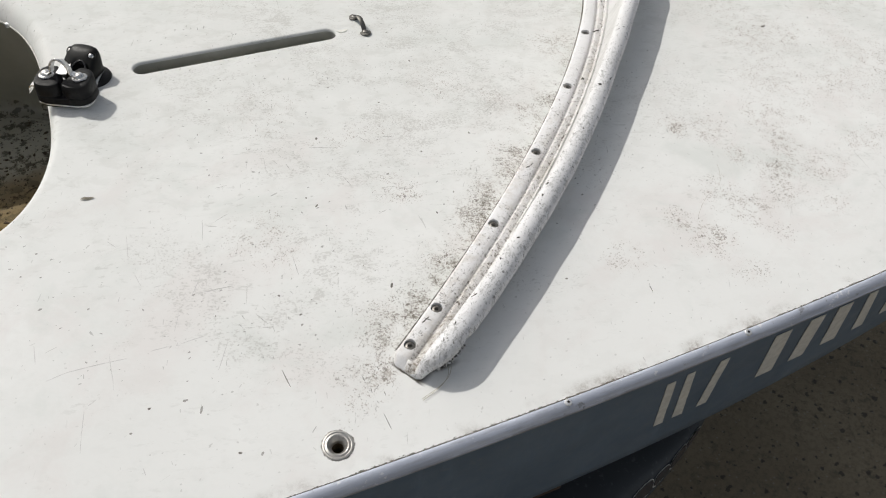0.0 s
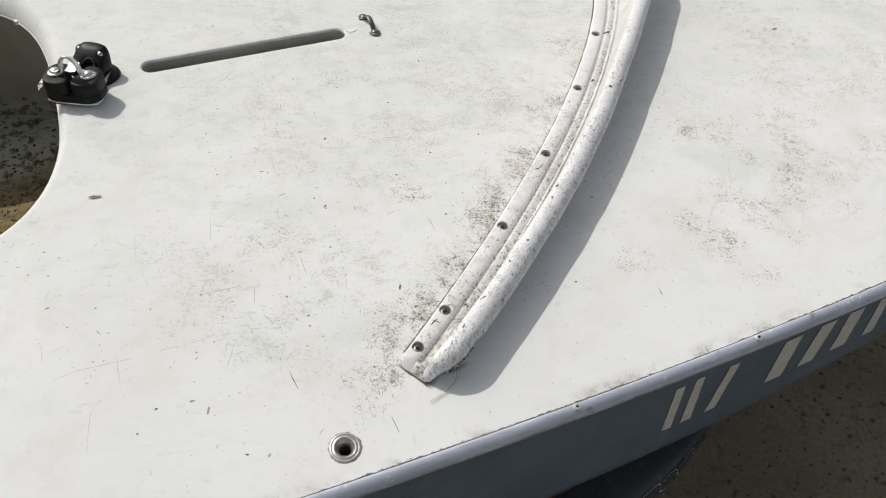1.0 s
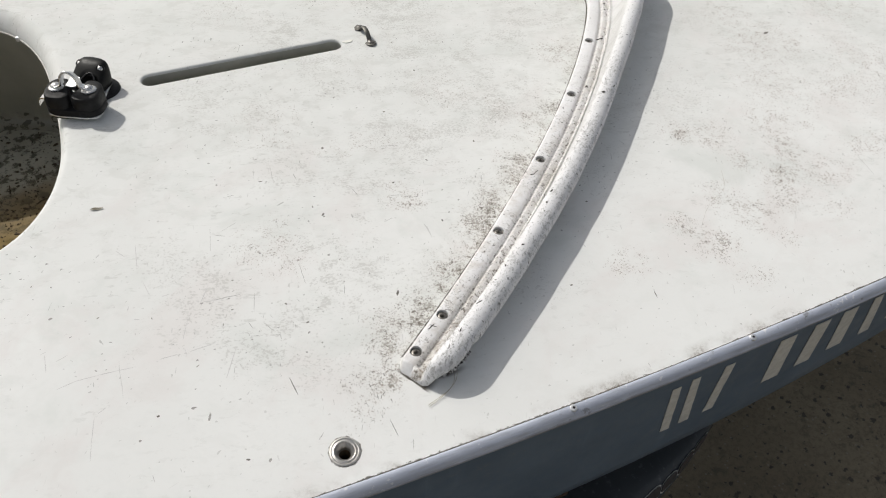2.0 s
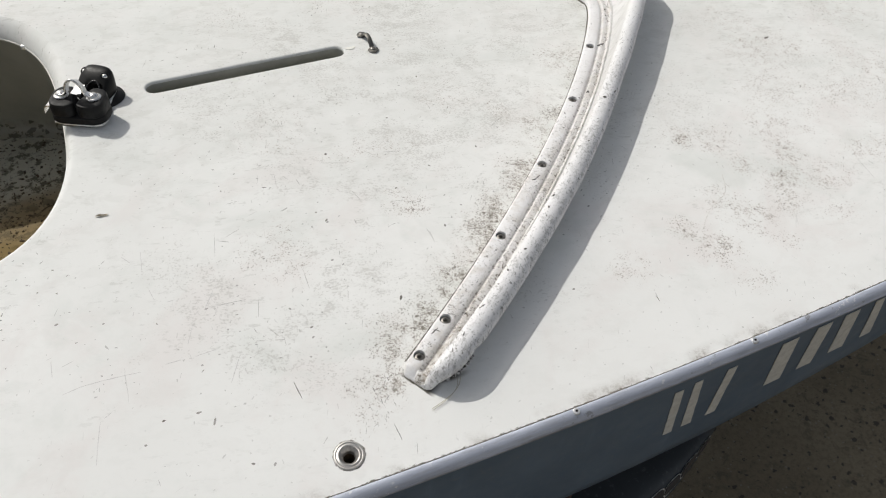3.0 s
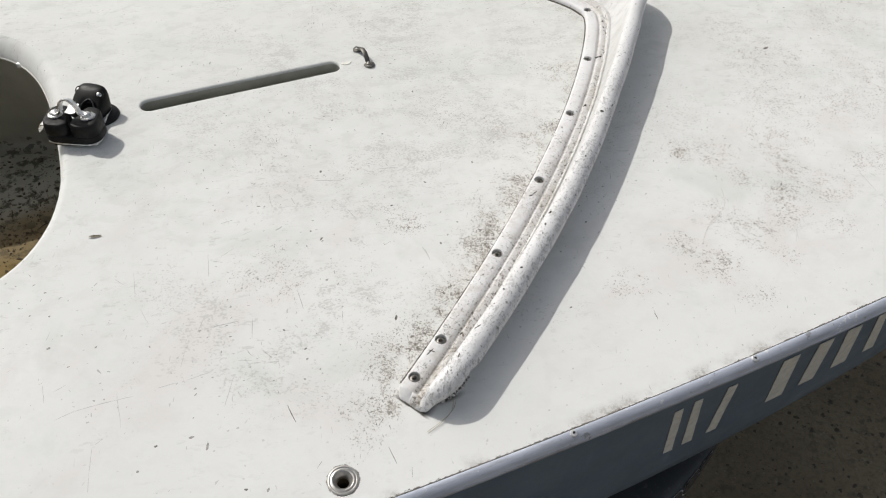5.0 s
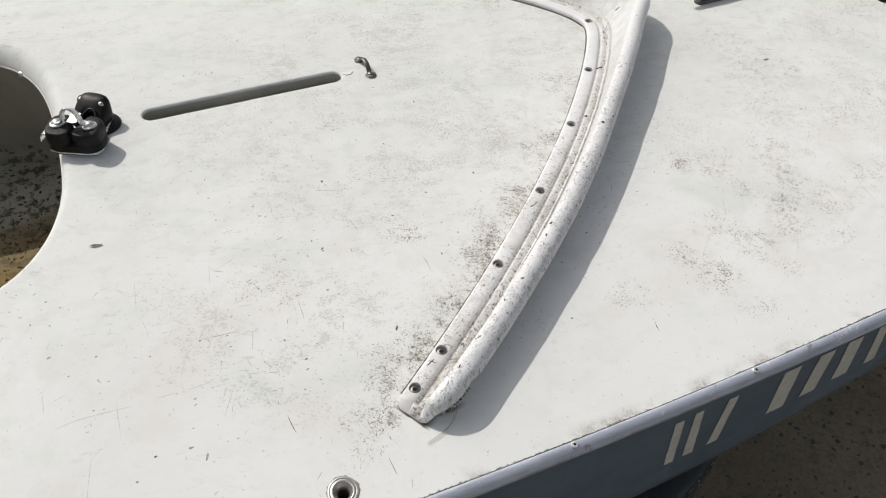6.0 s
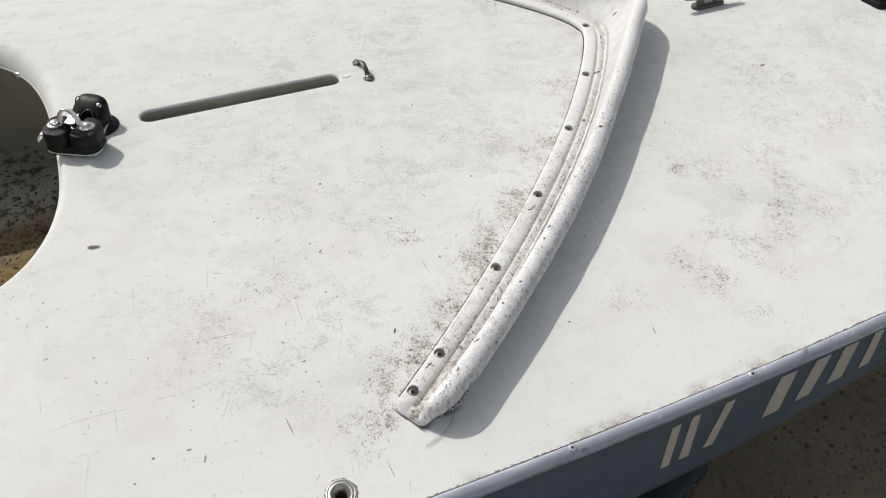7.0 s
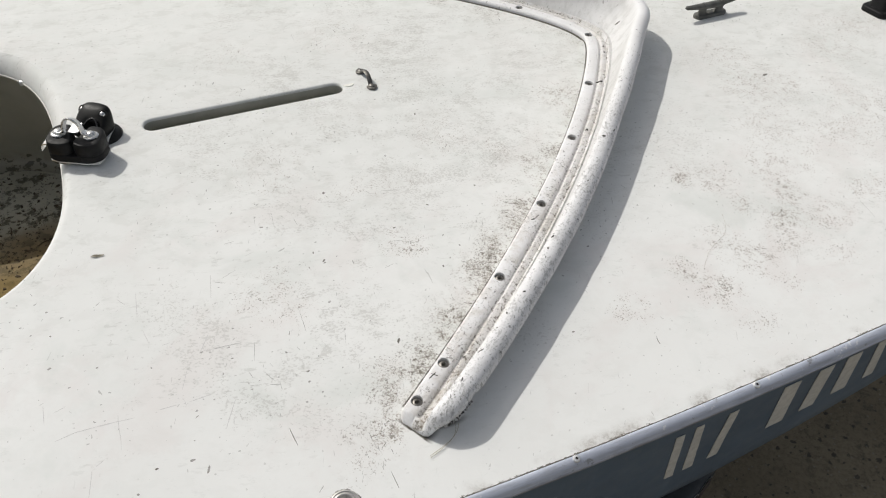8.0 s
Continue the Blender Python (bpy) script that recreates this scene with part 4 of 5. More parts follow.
def build_rail():
    ys, y = [], -Y_END
    while y < Y_END:
        ys.append(y)
        e = Y_END - abs(y)
        y += 0.0008 if e < 0.036 else (0.0022 if abs(y) < 0.08 else 0.0035)
    ys.append(Y_END)
    rings, zone = [], []
    for y in ys:
        d = 0.0008
        t = Vector((rail_x(y + d) - rail_x(y - d), 2 * d, 0)).normalized()
        out = Vector((t.y, -t.x, 0))
        base = Vector((rail_x(y), y, 0))
        row = []
        for k, (u, h) in enumerate(rail_ring(y)):
            worn = 0.0007 * noise.noise((y * 38, u * 60, 2)) * min(1, max(0, u) / 0.03)
            e = Y_END - abs(y)
            if e < 0.036 and k > 24:      # the broken end of the lip
                tear = min(1.0, e / 0.006) * (1 - e / 0.036) ** 0.5
                worn -= 0.008 * tear * abs(noise.noise((y * 150, 0.25 * k, 7))) + 0.016 * tear * abs(noise.noise((y * 520, 0.4 * k, 3)))
            slant = 0.0018 * max(0.0, 1 - e * 1.66 / 0.035) * max(-0.3, min(1.0, u / 0.022))     # the end is cut aslant
            p = base + out * (u + worn) + t * math.copysign(slant, y)
            p.z = deck_z(p.y) + h + worn * 0.8
            row.append(p)
            zone.append(float(k))
        rings.append(row)
    bm = loft(rings)
    bmesh.ops.recalc_face_normals(bm, faces=bm.faces)
    me = bpy.data.meshes.new("rail_body")
    bm.to_mesh(me)
    bm.free()
    me.attributes.new("zone", "FLOAT", "POINT").data.foreach_set("value", zone)
    return me


SCREWS = [-0.509, -0.479, -0.399, -0.314, -0.217, -0.117, 0.0, 0.117, 0.217, 0.314, 0.399, 0.479, 0.509]


def build_rail_body():
    me = build_rail()
    me.materials.append(VINYL)
    ob = new("rail_body", me)
    cut = bmesh.new()
    for y in SCREWS:
        lathe([(0.0, -0.0020), (0.0056, -0.0020), (0.0061, 0.0090), (0.0, 0.0090)], 20, (rail_x(y), y, deck_z(y) + 0.0022), cut)
    bmesh.ops.recalc_face_normals(cut, faces=cut.faces)
    cm = bpy.data.meshes.new("cutter")
    cut.to_mesh(cm)
    cut.free()
    cutter = new("cutter", cm)
    mod = ob.modifiers.new("holes", "BOOLEAN")
    mod.operation, mod.solver, mod.object = "DIFFERENCE", "EXACT", cutter
    made = bpy.data.meshes.new_from_object(ob.evaluated_get(bpy.context.evaluated_depsgraph_get()))
    ob.modifiers.clear()
    ob.data = made
    bpy.data.objects.remove(cutter)
    made.polygons.foreach_set("use_smooth", [True] * len(made.polygons))
    made.set_sharp_from_angle(angle=radians(48))
    ob.parent = rail
    return ob


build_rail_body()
# rivet-like screws sunk into the flange
screw_me = None
for y in SCREWS:
    if screw_me is None:
        ob = part("screw", lathe([(0.0049, -0.0016), (0.0049, 0.0020), (0.0042, 0.0026), (0.0025, 0.0028), (0.0017, 0.0020), (0.0013, 0.0000), (0.0, -0.0002)], 18), SCREW, rail, "dull steel screw sunk in a dark hole")
        screw_me = ob.data
    else:
        ob = tagged(new("screw", screw_me), "dull steel screw sunk in a dark hole")
        ob.parent = rail
    ob.matrix_basis = pose(rail_x(y), y, deck_z(y) + 0.0026, -math.degrees(0.2 * y))


def rail_point(y, k):
    """A place on the rail's skin: along it, and across by the section's points."""
    d = 0.0008
    t = Vector((rail_x(y + d) - rail_x(y - d), 2 * d, 0)).normalized()
    ring, i = rail_ring(y), int(k)
    (u0, h0), (u1, h1) = ring[i], ring[i + 1]
    p = Vector((rail_x(y), y, 0)) + Vector((t.y, -t.x, 0)) * (u0 + (u1 - u0) * (k - i))
    p.z = deck_z(p.y) + h0 + (h1 - h0) * (k - i)
    return p


# torn scars in the rail's skin: along, across, length, width, turn
scar_rng = random.Random(11)
for y, k, ln, wd, turn in ((-0.108, 9.0, 0.0030, 0.0110, 0), (-0.198, 9.0, 0.0055, 0.0040, 20), (-0.199, 9.6, 0.0022, 0.0020, 0), (-0.155, 20.6, 0.0050, 0.0012, 40), (-0.150, 21.6, 0.0050, 0.0012, 60),
                           (-0.146, 22.6, 0.0040, 0.0011, 75), (-0.242, 21.0, 0.0040, 0.0050, 10), (-0.228, 23.0, 0.0070, 0.0013, 10), (-0.334, 4.0, 0.0060, 0.0020, 50), (-0.330, 4.4, 0.0100, 0.0012, 15),
                           (-0.366, 20.0, 0.0045, 0.0030, 30), (-0.378, 20.5, 0.0040, 0.0026, -20), (-0.490, 3.6, 0.0110, 0.0013, 10), (-0.489, 3.9, 0.0080, 0.0012, 80), (-0.468, 8.5, 0.0035, 0.0036, 0),
                           (-0.472, 20.0, 0.0075, 0.0014, 30), (-0.494, 20.4, 0.0060, 0.0016, -15), (-0.003, 15.5, 0.0022, 0.0110, 10), (-0.058, 21.0, 0.0028, 0.0020, 0), (-0.028, 9.6, 0.0045, 0.0028, 30),
                           (-0.042, 9.8, 0.0050, 0.0026, 0), (-0.358, 8.0, 0.0030, 0.0025, 0), (-0.300, 21.5, 0.0030, 0.0022, 0), (-0.420, 21.0, 0.0040, 0.0022, 50), (-0.440, 20.2, 0.0035, 0.0020, -40)):
    mid = rail_point(y, k)
    along = (rail_point(y + 0.002, k) - rail_point(y - 0.002, k)).normalized()
    wide = rail_point(y, k + 0.4) - rail_point(y, k - 0.4)
    wide = (wide - along * wide.dot(along)).normalized()
    up = along.cross(wide)
    up = up if up.z > 0 else -up
    low, top = [], []
    for j in range(12):
        a = 2 * math.pi * j / 12
        px, py = 0.5 * ln * math.cos(a) * scar_rng.uniform(0.65, 1.1), 0.5 * wd * math.sin(a) * scar_rng.uniform(0.5, 1.1)
        c, s = math.cos(radians(turn)), math.sin(radians(turn))
        q = mid + along * (px * c - py * s) + wide * (px * s + py * c)
        low.append(q - up * 0.0008)
        top.append(q + up * 0.00025)
    part("scar", loft([low, top]), SCAR, rail, "black torn scar in the vinyl")

# the lip's broken end: small shreds along the tear, pale and blackened
shred_rng = random.Random(3)
for s in (-1, 1):
    for name, mat, count in (("torn_shred", FRAYED, 16), ("torn_edge", SCAR, 13)):
        bm = bmesh.new()
        for j in range(count):
            y = s * (0.5175 - 0.020 * (j + shred_rng.random()) / count)
            p, q = rail_point(y, 26.0), rail_point(y - s * shred_rng.uniform(0.0008, 0.0020), 26.0)
            mid = (p + q) / 2 + Vector((shred_rng.uniform(0, 0.0012), s * shred_rng.uniform(-0.0010, 0.0006), -shred_rng.uniform(0.0010, 0.0034)))
            back = Vector((-0.0010, -s * 0.0012, 0.0006))
            loft([[p, q, mid], [p + back, q + back, mid + back * 0.4]], bm=bm)
        part(name, bm, mat, rail, "ragged torn edge of the lip", 60)

# ---- fittings on the deck ----
# steel-rimmed drain hole
g = thing("deck_drain", pose(GROMMET[0], GROMMET[1], deck_z(GROMMET[1]), 6.6), "stainless steel ringed drain hole in the white deck", "deck drain")
part("flange", lathe([(0.0082, -0.006), (0.0136, -0.0006), (0.0138, 0.0004), (0.0132, 0.0011), (0.0122, 0.0013), (0.0113, 0.0007), (0.0107, 0.0009), (0.0096, 0.0013), (0.0086, 0.0009), (0.0076, -0.0006),
                      (0.0062, -0.0022), (0.0054, -0.0042), (0.0051, -0.0070), (0.0054, -0.0075), (0.0080, -0.0075), (0.0082, -0.006)], 40), RING, g, "dull stainless ring with a stepped lip", 30)
part("sleeve", lathe([(0.0053, -0.0060), (0.0050, -0.010), (0.0049, -0.045), (0.0, -0.046)], 24), SOIL, g, "dark bore")

# eye strap ahead of the daggerboard slot
e = thing("eye_strap", pose(0.2935, 0.008, deck_z(0.008), 0, 0, 92), "small weathered metal eye strap screwed to the deck", "eye strap")
L = 0.0205
band = []
for k in range(25):
    f = -1 + 2 * k / 24
    xx = f * (L + 0.008)
    c = max(0.0, 1 - (abs(xx) / (L - 0.004)) ** 2.4) if abs(xx) < L - 0.004 else 0.0
    zz = 0.0022 + 0.0105 * c
    wide = 0.0074 if abs(xx) > L - 0.003 else 0.0031
    end = (L + 0.008 - abs(xx))
    if end < 0.008:
        wide = max(0.0008, 0.0072 * math.sqrt(max(0, 1 - ((0.008 - end) / 0.008) ** 2)))
    th = 0.0022 if abs(xx) > L - 0.003 else 0.0028
    ring = []
    for j in range(8):
        a = 2 * math.pi * j / 8 + math.pi / 8
        ring.append((xx, wide * max(-1, min(1, 1.15 * math.cos(a))), zz + th * 0.5 * math.sin(a) * 1.3 - 0.0006))
    band.append(ring)
part("strap_band", loft(band), STRAP, e, "", 60)
for s in (-1, 1):
    part("screw", lathe([(0.0040, 0.0020), (0.0038, 0.0040), (0.0026, 0.0050), (0.0012, 0.0052), (0.0010, 0.0042), (0.0, 0.0040)], 16, (s * L, 0, 0)), DULL, e, "dull screw head")

# horn cleat on the foredeck
h = thing("horn_cleat", pose(0.866, -0.001, 0.0, 0, 0, 2), "weathered dark grey aluminium horn cleat on the foredeck", "cleat")
horn = []
for k in range(27):
    f = -1 + 2 * k / 26
    xx = f * 0.053
    wide = 0.0068 * (1 - 0.45 * abs(f) ** 1.5)
    tall = 0.0052 * (1 - 0.50 * abs(f) ** 1.3)
    zz = 0.0175 + 0.0035 * abs(f) ** 1.6
    if abs(f) > 0.93:
        q = math.sqrt(max(0.03, 1 - ((abs(f) - 0.93) / 0.07) ** 2))
        wide, tall = wide * q, tall * q
    horn.append([(xx, wide * math.cos(2 * math.pi * j / 12), zz + tall * math.sin(2 * math.pi * j / 12)) for j in range(12)])
part("horns", loft(horn), CLEAT_GREY, h, "", 60)
part("base", prism(stadium(0.060, 0.017, 8), 0.0, 0.0055, 0.0015), CLEAT_GREY, h)
for s in (-1, 1):
    rings = []
    for zz, rx, ry in ((0.0045, 0.0110, 0.0072), (0.007, 0.0080, 0.0056), (0.0105, 0.0066, 0.0050), (0.014, 0.0078, 0.0056), (0.018, 0.0105, 0.0060)):
        rings.append([(s * 0.0165 + rx * math.cos(2 * math.pi * j / 14), ry * math.sin(2 * math.pi * j / 14), zz) for j in range(14)])
    part("leg", loft(rings), CLEAT_GREY, h, "", 60)
    part("screw", lathe([(0.0030, 0.0), (0.0027, 0.0012), (0.0, 0.0016)], 12, (s * 0.0165, 0, 0.0222)), DULL, h)

# cam cleat by the cockpit, on its swivel foot
c = thing("cam_cleat", pose(-0.0838, -0.0370, 0.0, 0, 0, -28.5), "black cam cleat with steel guide on the cockpit's edge", "cam cleat")
plate = []
for x, y in ((-0.034, -0.018), (-0.020, -0.0215), (0.020, -0.0215), (0.034, -0.018), (0.0375, -0.008), (0.036, 0.008), (0.028, 0.020), (0.024, 0.040), (0.022, 0.058), (0.010, 0.064),
             (-0.010, 0.064), (-0.022, 0.058), (-0.024, 0.040), (-0.028, 0.020), (-0.036, 0.008), (-0.0375, -0.008)):
    plate.append((x, y))
plate = [(x * 0.845, y * 0.88 if y < 0.03 else y) for x, y in plate]
part("base_plate", prism(plate, 0.0045, 0.0068, 0.0006, 1), SATIN, c, "thin bright steel plate")
part("swivel_foot", lathe([(0.0, -0.0005), (0.0245, -0.0005), (0.0252, 0.0012), (0.0240, 0.0034), (0.0215, 0.0045), (0.0, 0.0046)], 36, (0.0055, 0.0475, 0)), BLACK, c, "black round foot on the deck")
part("foot_pad", prism([(x - 0.004, y - 0.004) for x, y in round_box(0.050, 0.020, 0.009)], -0.0008, 0.0048, 0.001), BLACK, c)


part("cam_base", prism([(x, y) for x, y in round_box(0.0650, 0.0384, 0.0165, 8)], 0.0066, 0.0150, 0.0015), BLACK, c, "black moulded base under the jaws")


def cam_body(s):
    """One cam on its base: a rounded block, hollowed where it faces its twin."""
    rings = []
    for zz, k in ((0.0080, 1.04), (0.0150, 1.035), (0.0156, 1.005), (0.0164, 1.005), (0.0170, 1.030), (0.026, 1.020), (0.0306, 1.0), (0.0326, 0.955), (0.0334, 0.86), (0.0336, 0.70)):
        ring = []
        for x, y in round_box(0.0328, 0.0378, 0.0135, 7):
            x = max(x, -0.0155)
            if x < 0 and zz > 0.0155:          # the jaws open away from the cockpit
                x += 0.0085 * max(0.0, min(1.0, (y + 0.013) / 0.020)) * (-x / 0.0155)
            ring.append((s * (0.0159 + x * k), y * k, zz + (0.0014 * y / 0.018 if zz > 0.03 else 0)))
        rings.append(ring)
    return loft(rings)


for s in (-1, 1):
    cam_ob = part("cam", cam_body(s), BLACK, c, "black moulded cam jaw", 40)
    part("screw", lathe([(0.0086, 0.0325), (0.0088, 0.0342), (0.0078, 0.0352), (0.0062, 0.0354), (0.0058, 0.0366), (0.0045, 0.0382), (0.0025, 0.0391), (0.0, 0.0394)], 26, (s * 0.0196, 0, 0)),
         STEEL, c, "bright domed steel screw and washer", 40)
# bright guide arched over the jaws
rings, edge = [], []
for k in range(31):
    f = -1 + 2 * k / 30
    if abs(f) > 0.62:
        q = (abs(f) - 0.62) / 0.38
        px, pz = math.copysign(0.0122 + 0.0080 * q, f), 0.0372 - 0.0006 * q
        bend = 1 - min(1, q * 3)
        pz += 0.003 * bend * bend
        nx, nz = -math.copysign(0.55 * bend, f), 1.0
    else:
        a = math.pi / 2 * (f / 0.62) * 1.02
        px, pz = 0.0108 * math.sin(a), 0.0395 + 0.0190 * math.cos(a)
        nx, nz = math.sin(a), math.cos(a)
    ln = math.hypot(nx, nz)
    nx, nz = nx / ln * 0.0008, nz / ln * 0.0008
    w0, w1 = -0.0044, 0.0036
    dip = 0.0038 * max(0.0, 1 - (abs(f) / 0.66) ** 4)        # its far edge lies lower
    rings.append([(px - nx, w0, pz - nz), (px + nx, w0, pz + nz), (px + nx, w1, pz + nz - dip), (px - nx, w1, pz - nz - dip)])
    edge.append((px, w0, pz))
guide = part("wire_guide", loft(rings), SATIN, c, "satin steel arch over the jaws", 50)
part("rolled_edge", tube(edge, 0.0013, 8), STEEL, guide, "polished rolled edge of the arch", 60)
# steel plate between jaws and hood, added for the pale patch under the arch
rings = []
for q in (0.0, 0.25, 0.5, 0.75, 1.0):
    y, z, wide = 0.002 + 0.0165 * q, 0.0345 + 0.0020 * q * q, 0.0062 - 0.0008 * q
    rings.append([(-0.0030 - wide, y, z + 0.0012), (-0.0030, y, z), (-0.0030 + wide, y, z + 0.0012), (-0.0030 + wide, y, z + 0.0002), (-0.0030, y, z - 0.001), (-0.0030 - wide, y, z + 0.0002)])
part("patch_plate", loft(rings), SATIN, c, "bright steel plate added for the pale patch behind the jaws", 50)
# low black hood behind the jaws: leans back, with an open throat towards them
HOOD = pose(-0.0020, 0.047, 0.0066, 0, 0, -9)
rings = []
for zz, cy, rx, ry, e in ((0.0, 0.0, 0.0215, 0.0185, 0.62), (0.0015, 0.0, 0.0225, 0.0195, 0.62), (0.007, 0.0015, 0.0222, 0.0190, 0.64), (0.013, 0.0045, 0.0216, 0.0170, 0.68), (0.018, 0.0080, 0.0206, 0.0142, 0.72),
                          (0.0225, 0.0110, 0.0192, 0.0112, 0.76), (0.0260, 0.0132, 0.0170, 0.0082, 0.80), (0.0280, 0.0146, 0.0135, 0.0052, 0.86), (0.0287, 0.0152, 0.0070, 0.0022, 1.0)):
    ring = []
    for j in range(44):
        a = 2 * math.pi * j / 44
        ca, sa = math.cos(a), math.sin(a)
        px, py = rx * math.copysign(abs(ca) ** e, ca), ry * math.copysign(abs(sa) ** e, sa)
        if sa < 0 and zz < 0.022:      # the throat
            py += 0.013 * math.exp(-((px - 0.005) / 0.0095) ** 4) * math.exp(-((zz - 0.0075) / 0.0080) ** 4)
        ring.append((px, cy + py, zz))
    rings.append(ring)
fair = part("fairlead", moved(loft(rings), HOOD), HOOD_BLACK, c, "low glossy black hooded fairlead", 50)
for px, py, pz in ((0.0142, 0.0050, 0.0236), (-0.0158, 0.0085, 0.0235)):
    part("pin", moved(lathe([(0.0032, -0.003), (0.0032, 0.0006), (0.0025, 0.0014), (0.0012, 0.0018), (0.0, 0.0019)], 16), HOOD @ pose(px, py, pz, 38, 24 if px > 0 else -24)), STEEL, fair, "small steel pin head")
# rounded rim of the hood's throat, and the cups of its pins
rim = []
for k in range(15):
    a = radians(12 + 156 * k / 14)
    z = 0.0055 + 0.0150 * math.sin(a)
    rim.append(HOOD @ Vector((0.005 + 0.0112 * math.cos(a), float(np.interp(z, (0.0, 0.007, 0.013, 0.018, 0.0225), (-0.0185, -0.0175, -0.0125, -0.0062, -0.0002))) - 0.0003, z)))
part("throat_rim", tube(rim, 0.0012, 8), RIM_BLACK, fair, "smooth glossy rim of the throat", 60)
for px, py, pz in ((0.0142, 0.0050, 0.0236), (-0.0158, 0.0085, 0.0235)):
    cup = lathe([(0.0034, -0.0004), (0.0036, 0.0006), (0.0044, 0.0011), (0.0052, 0.0006), (0.0055, -0.0012)], 20)
    part("pin_cup", moved(cup, HOOD @ pose(px, py, pz, 38, 24 if px > 0 else -24)), HOOD_BLACK, fair, "", 60)
# steel tongue that hangs over the cockpit edge
rings = []
for px, pz in ((-0.026, 0.0185), (-0.038, 0.0185), (-0.0420, 0.0178), (-0.0446, 0.0150), (-0.0455, 0.0120), (-0.0457, 0.0080)):
    rings.append([(px, -0.003, pz - 0.0008), (px, 0.008, pz - 0.0008), (px, 0.008, pz + 0.0008), (px, -0.003, pz + 0.0008)])
part("tongue", loft(rings), STEEL, c, "bent bright steel tongue")

# black bullseye fairlead far forward on the deck
f = thing("bow_fairlead", pose(1.152, -0.085, deck_z(0.085), 0, 0, 8), "black block fairlead with steel insert on the foredeck", "fairlead")
part("base", prism(round_box(0.070, 0.046, 0.010), -0.0005, 0.009, 0.003, 3), BLACK, f)
rings = []
for zz, sx, sy in ((0.007, 0.056, 0.038), (0.014, 0.050, 0.032), (0.030, 0.046, 0.030), (0.040, 0.040, 0.027), (0.044, 0.030, 0.020)):
    rings.append([(x, y, zz) for x, y in round_box(sx, sy, 0.009)])
part("block", loft(rings), BLACK, f, "", 50)
part("insert", moved(lathe([(0.0075, -0.001), (0.0110, -0.001), (0.0118, 0.0008), (0.0105, 0.0020), (0.0085, 0.0018), (0.0070, 0.0002), (0.0066, -0.006)], 24), pose(-0.004, -0.0160, 0.026, 84)), STEEL, f, "bright steel ring")
part("screw", lathe([(0.004, 0.0), (0.0036, 0.0016), (0.0, 0.0022)], 14, (0.026, -0.012, 0.0085)), STEEL, f)
for px in (-0.016, 0.008):
    part("roller_pin", tube([(px, -0.0175, 0.012), (px, -0.0172, 0.020), (px, -0.0165, 0.028)], 0.0021, 10), STEEL, f, "bright steel roller pin")

# ---- loose bits on deck and in the cockpit ----
rng = random.Random(5)


def leaf(length, width, curl):
    bm = bmesh.new()
    rows = []
    for k in range(9):
        f = k / 8
        w = width * math.sin(math.pi * (0.04 + 0.92 * f)) ** 0.8
        rows.append([bm.verts.new((length * (f - 0.5), s * w / 2, 0.0008 + curl * abs(s) * w * 0.6 + 0.0006 * math.sin(f * 7))) for s in (-1, -0.4, 0.4, 1)])
    for a, b in zip(rows, rows[1:]):
        for i in range(3):
            bm.faces.new((a[i], a[i + 1], b[i + 1], b[i]))
    out = bmesh.ops.solidify(bm, geom=bm.faces[:], thickness=0.0004)
    return bm


tw = finish("dry_leaf", leaf(0.0135, 0.0040, 0.12), LEAF)
tw.matrix_basis = pose(-0.0890, -0.2160, deck_z(0.216) + 0.0002, 0, 0, -8)
tagged(tw, "tiny dry brown curled leaf lying on the deck", "leaf")
# dry grass fibres caught under the rail's end
FIBRE = ((0.1860, -0.5400), (0.1478, -0.5617))
pts = []
for k in range(12):
    q = k / 11
    px, py = FIBRE[0][0] + (FIBRE[1][0] - FIBRE[0][0]) * q + 0.0075 * math.sin(math.pi * q), FIBRE[0][1] + (FIBRE[1][1] - FIBRE[0][1]) * q - 0.002 * math.sin(math.pi * q)
    pts.append((px, py, deck_z(py) + 0.0008 + 0.0012 * math.sin(q * 3)))
fb = finish("grass_fibre", tube(pts, 0.00022, 5), STRAW)
tagged(fb, "thin dry straw fibre by the rail's end", "grass")
pts2 = [(x - 0.003 * (1 - k / 11), y - 0.002 * (k / 11), z) for k, (x, y, z) in enumerate(pts)]
fb2 = finish("grass_fibre", tube(pts2, 0.0002, 5), STRAW)
tagged(fb2, "thin dry straw fibre by the rail's end", "grass")

pts3 = []
for k in range(16):
    q = k / 15
    px, py = 0.592 - 0.074 * q + 0.010 * math.sin(math.pi * q), -0.397 - 0.066 * q - 0.006 * math.sin(2 * math.pi * q)
    pts3.append((px, py, deck_z(py) + 0.0006))
tagged(finish("grass_fibre", tube(pts3, 0.00011, 5), LEAF), "long dark hair-thin fibre lying on the foredeck", "grass")

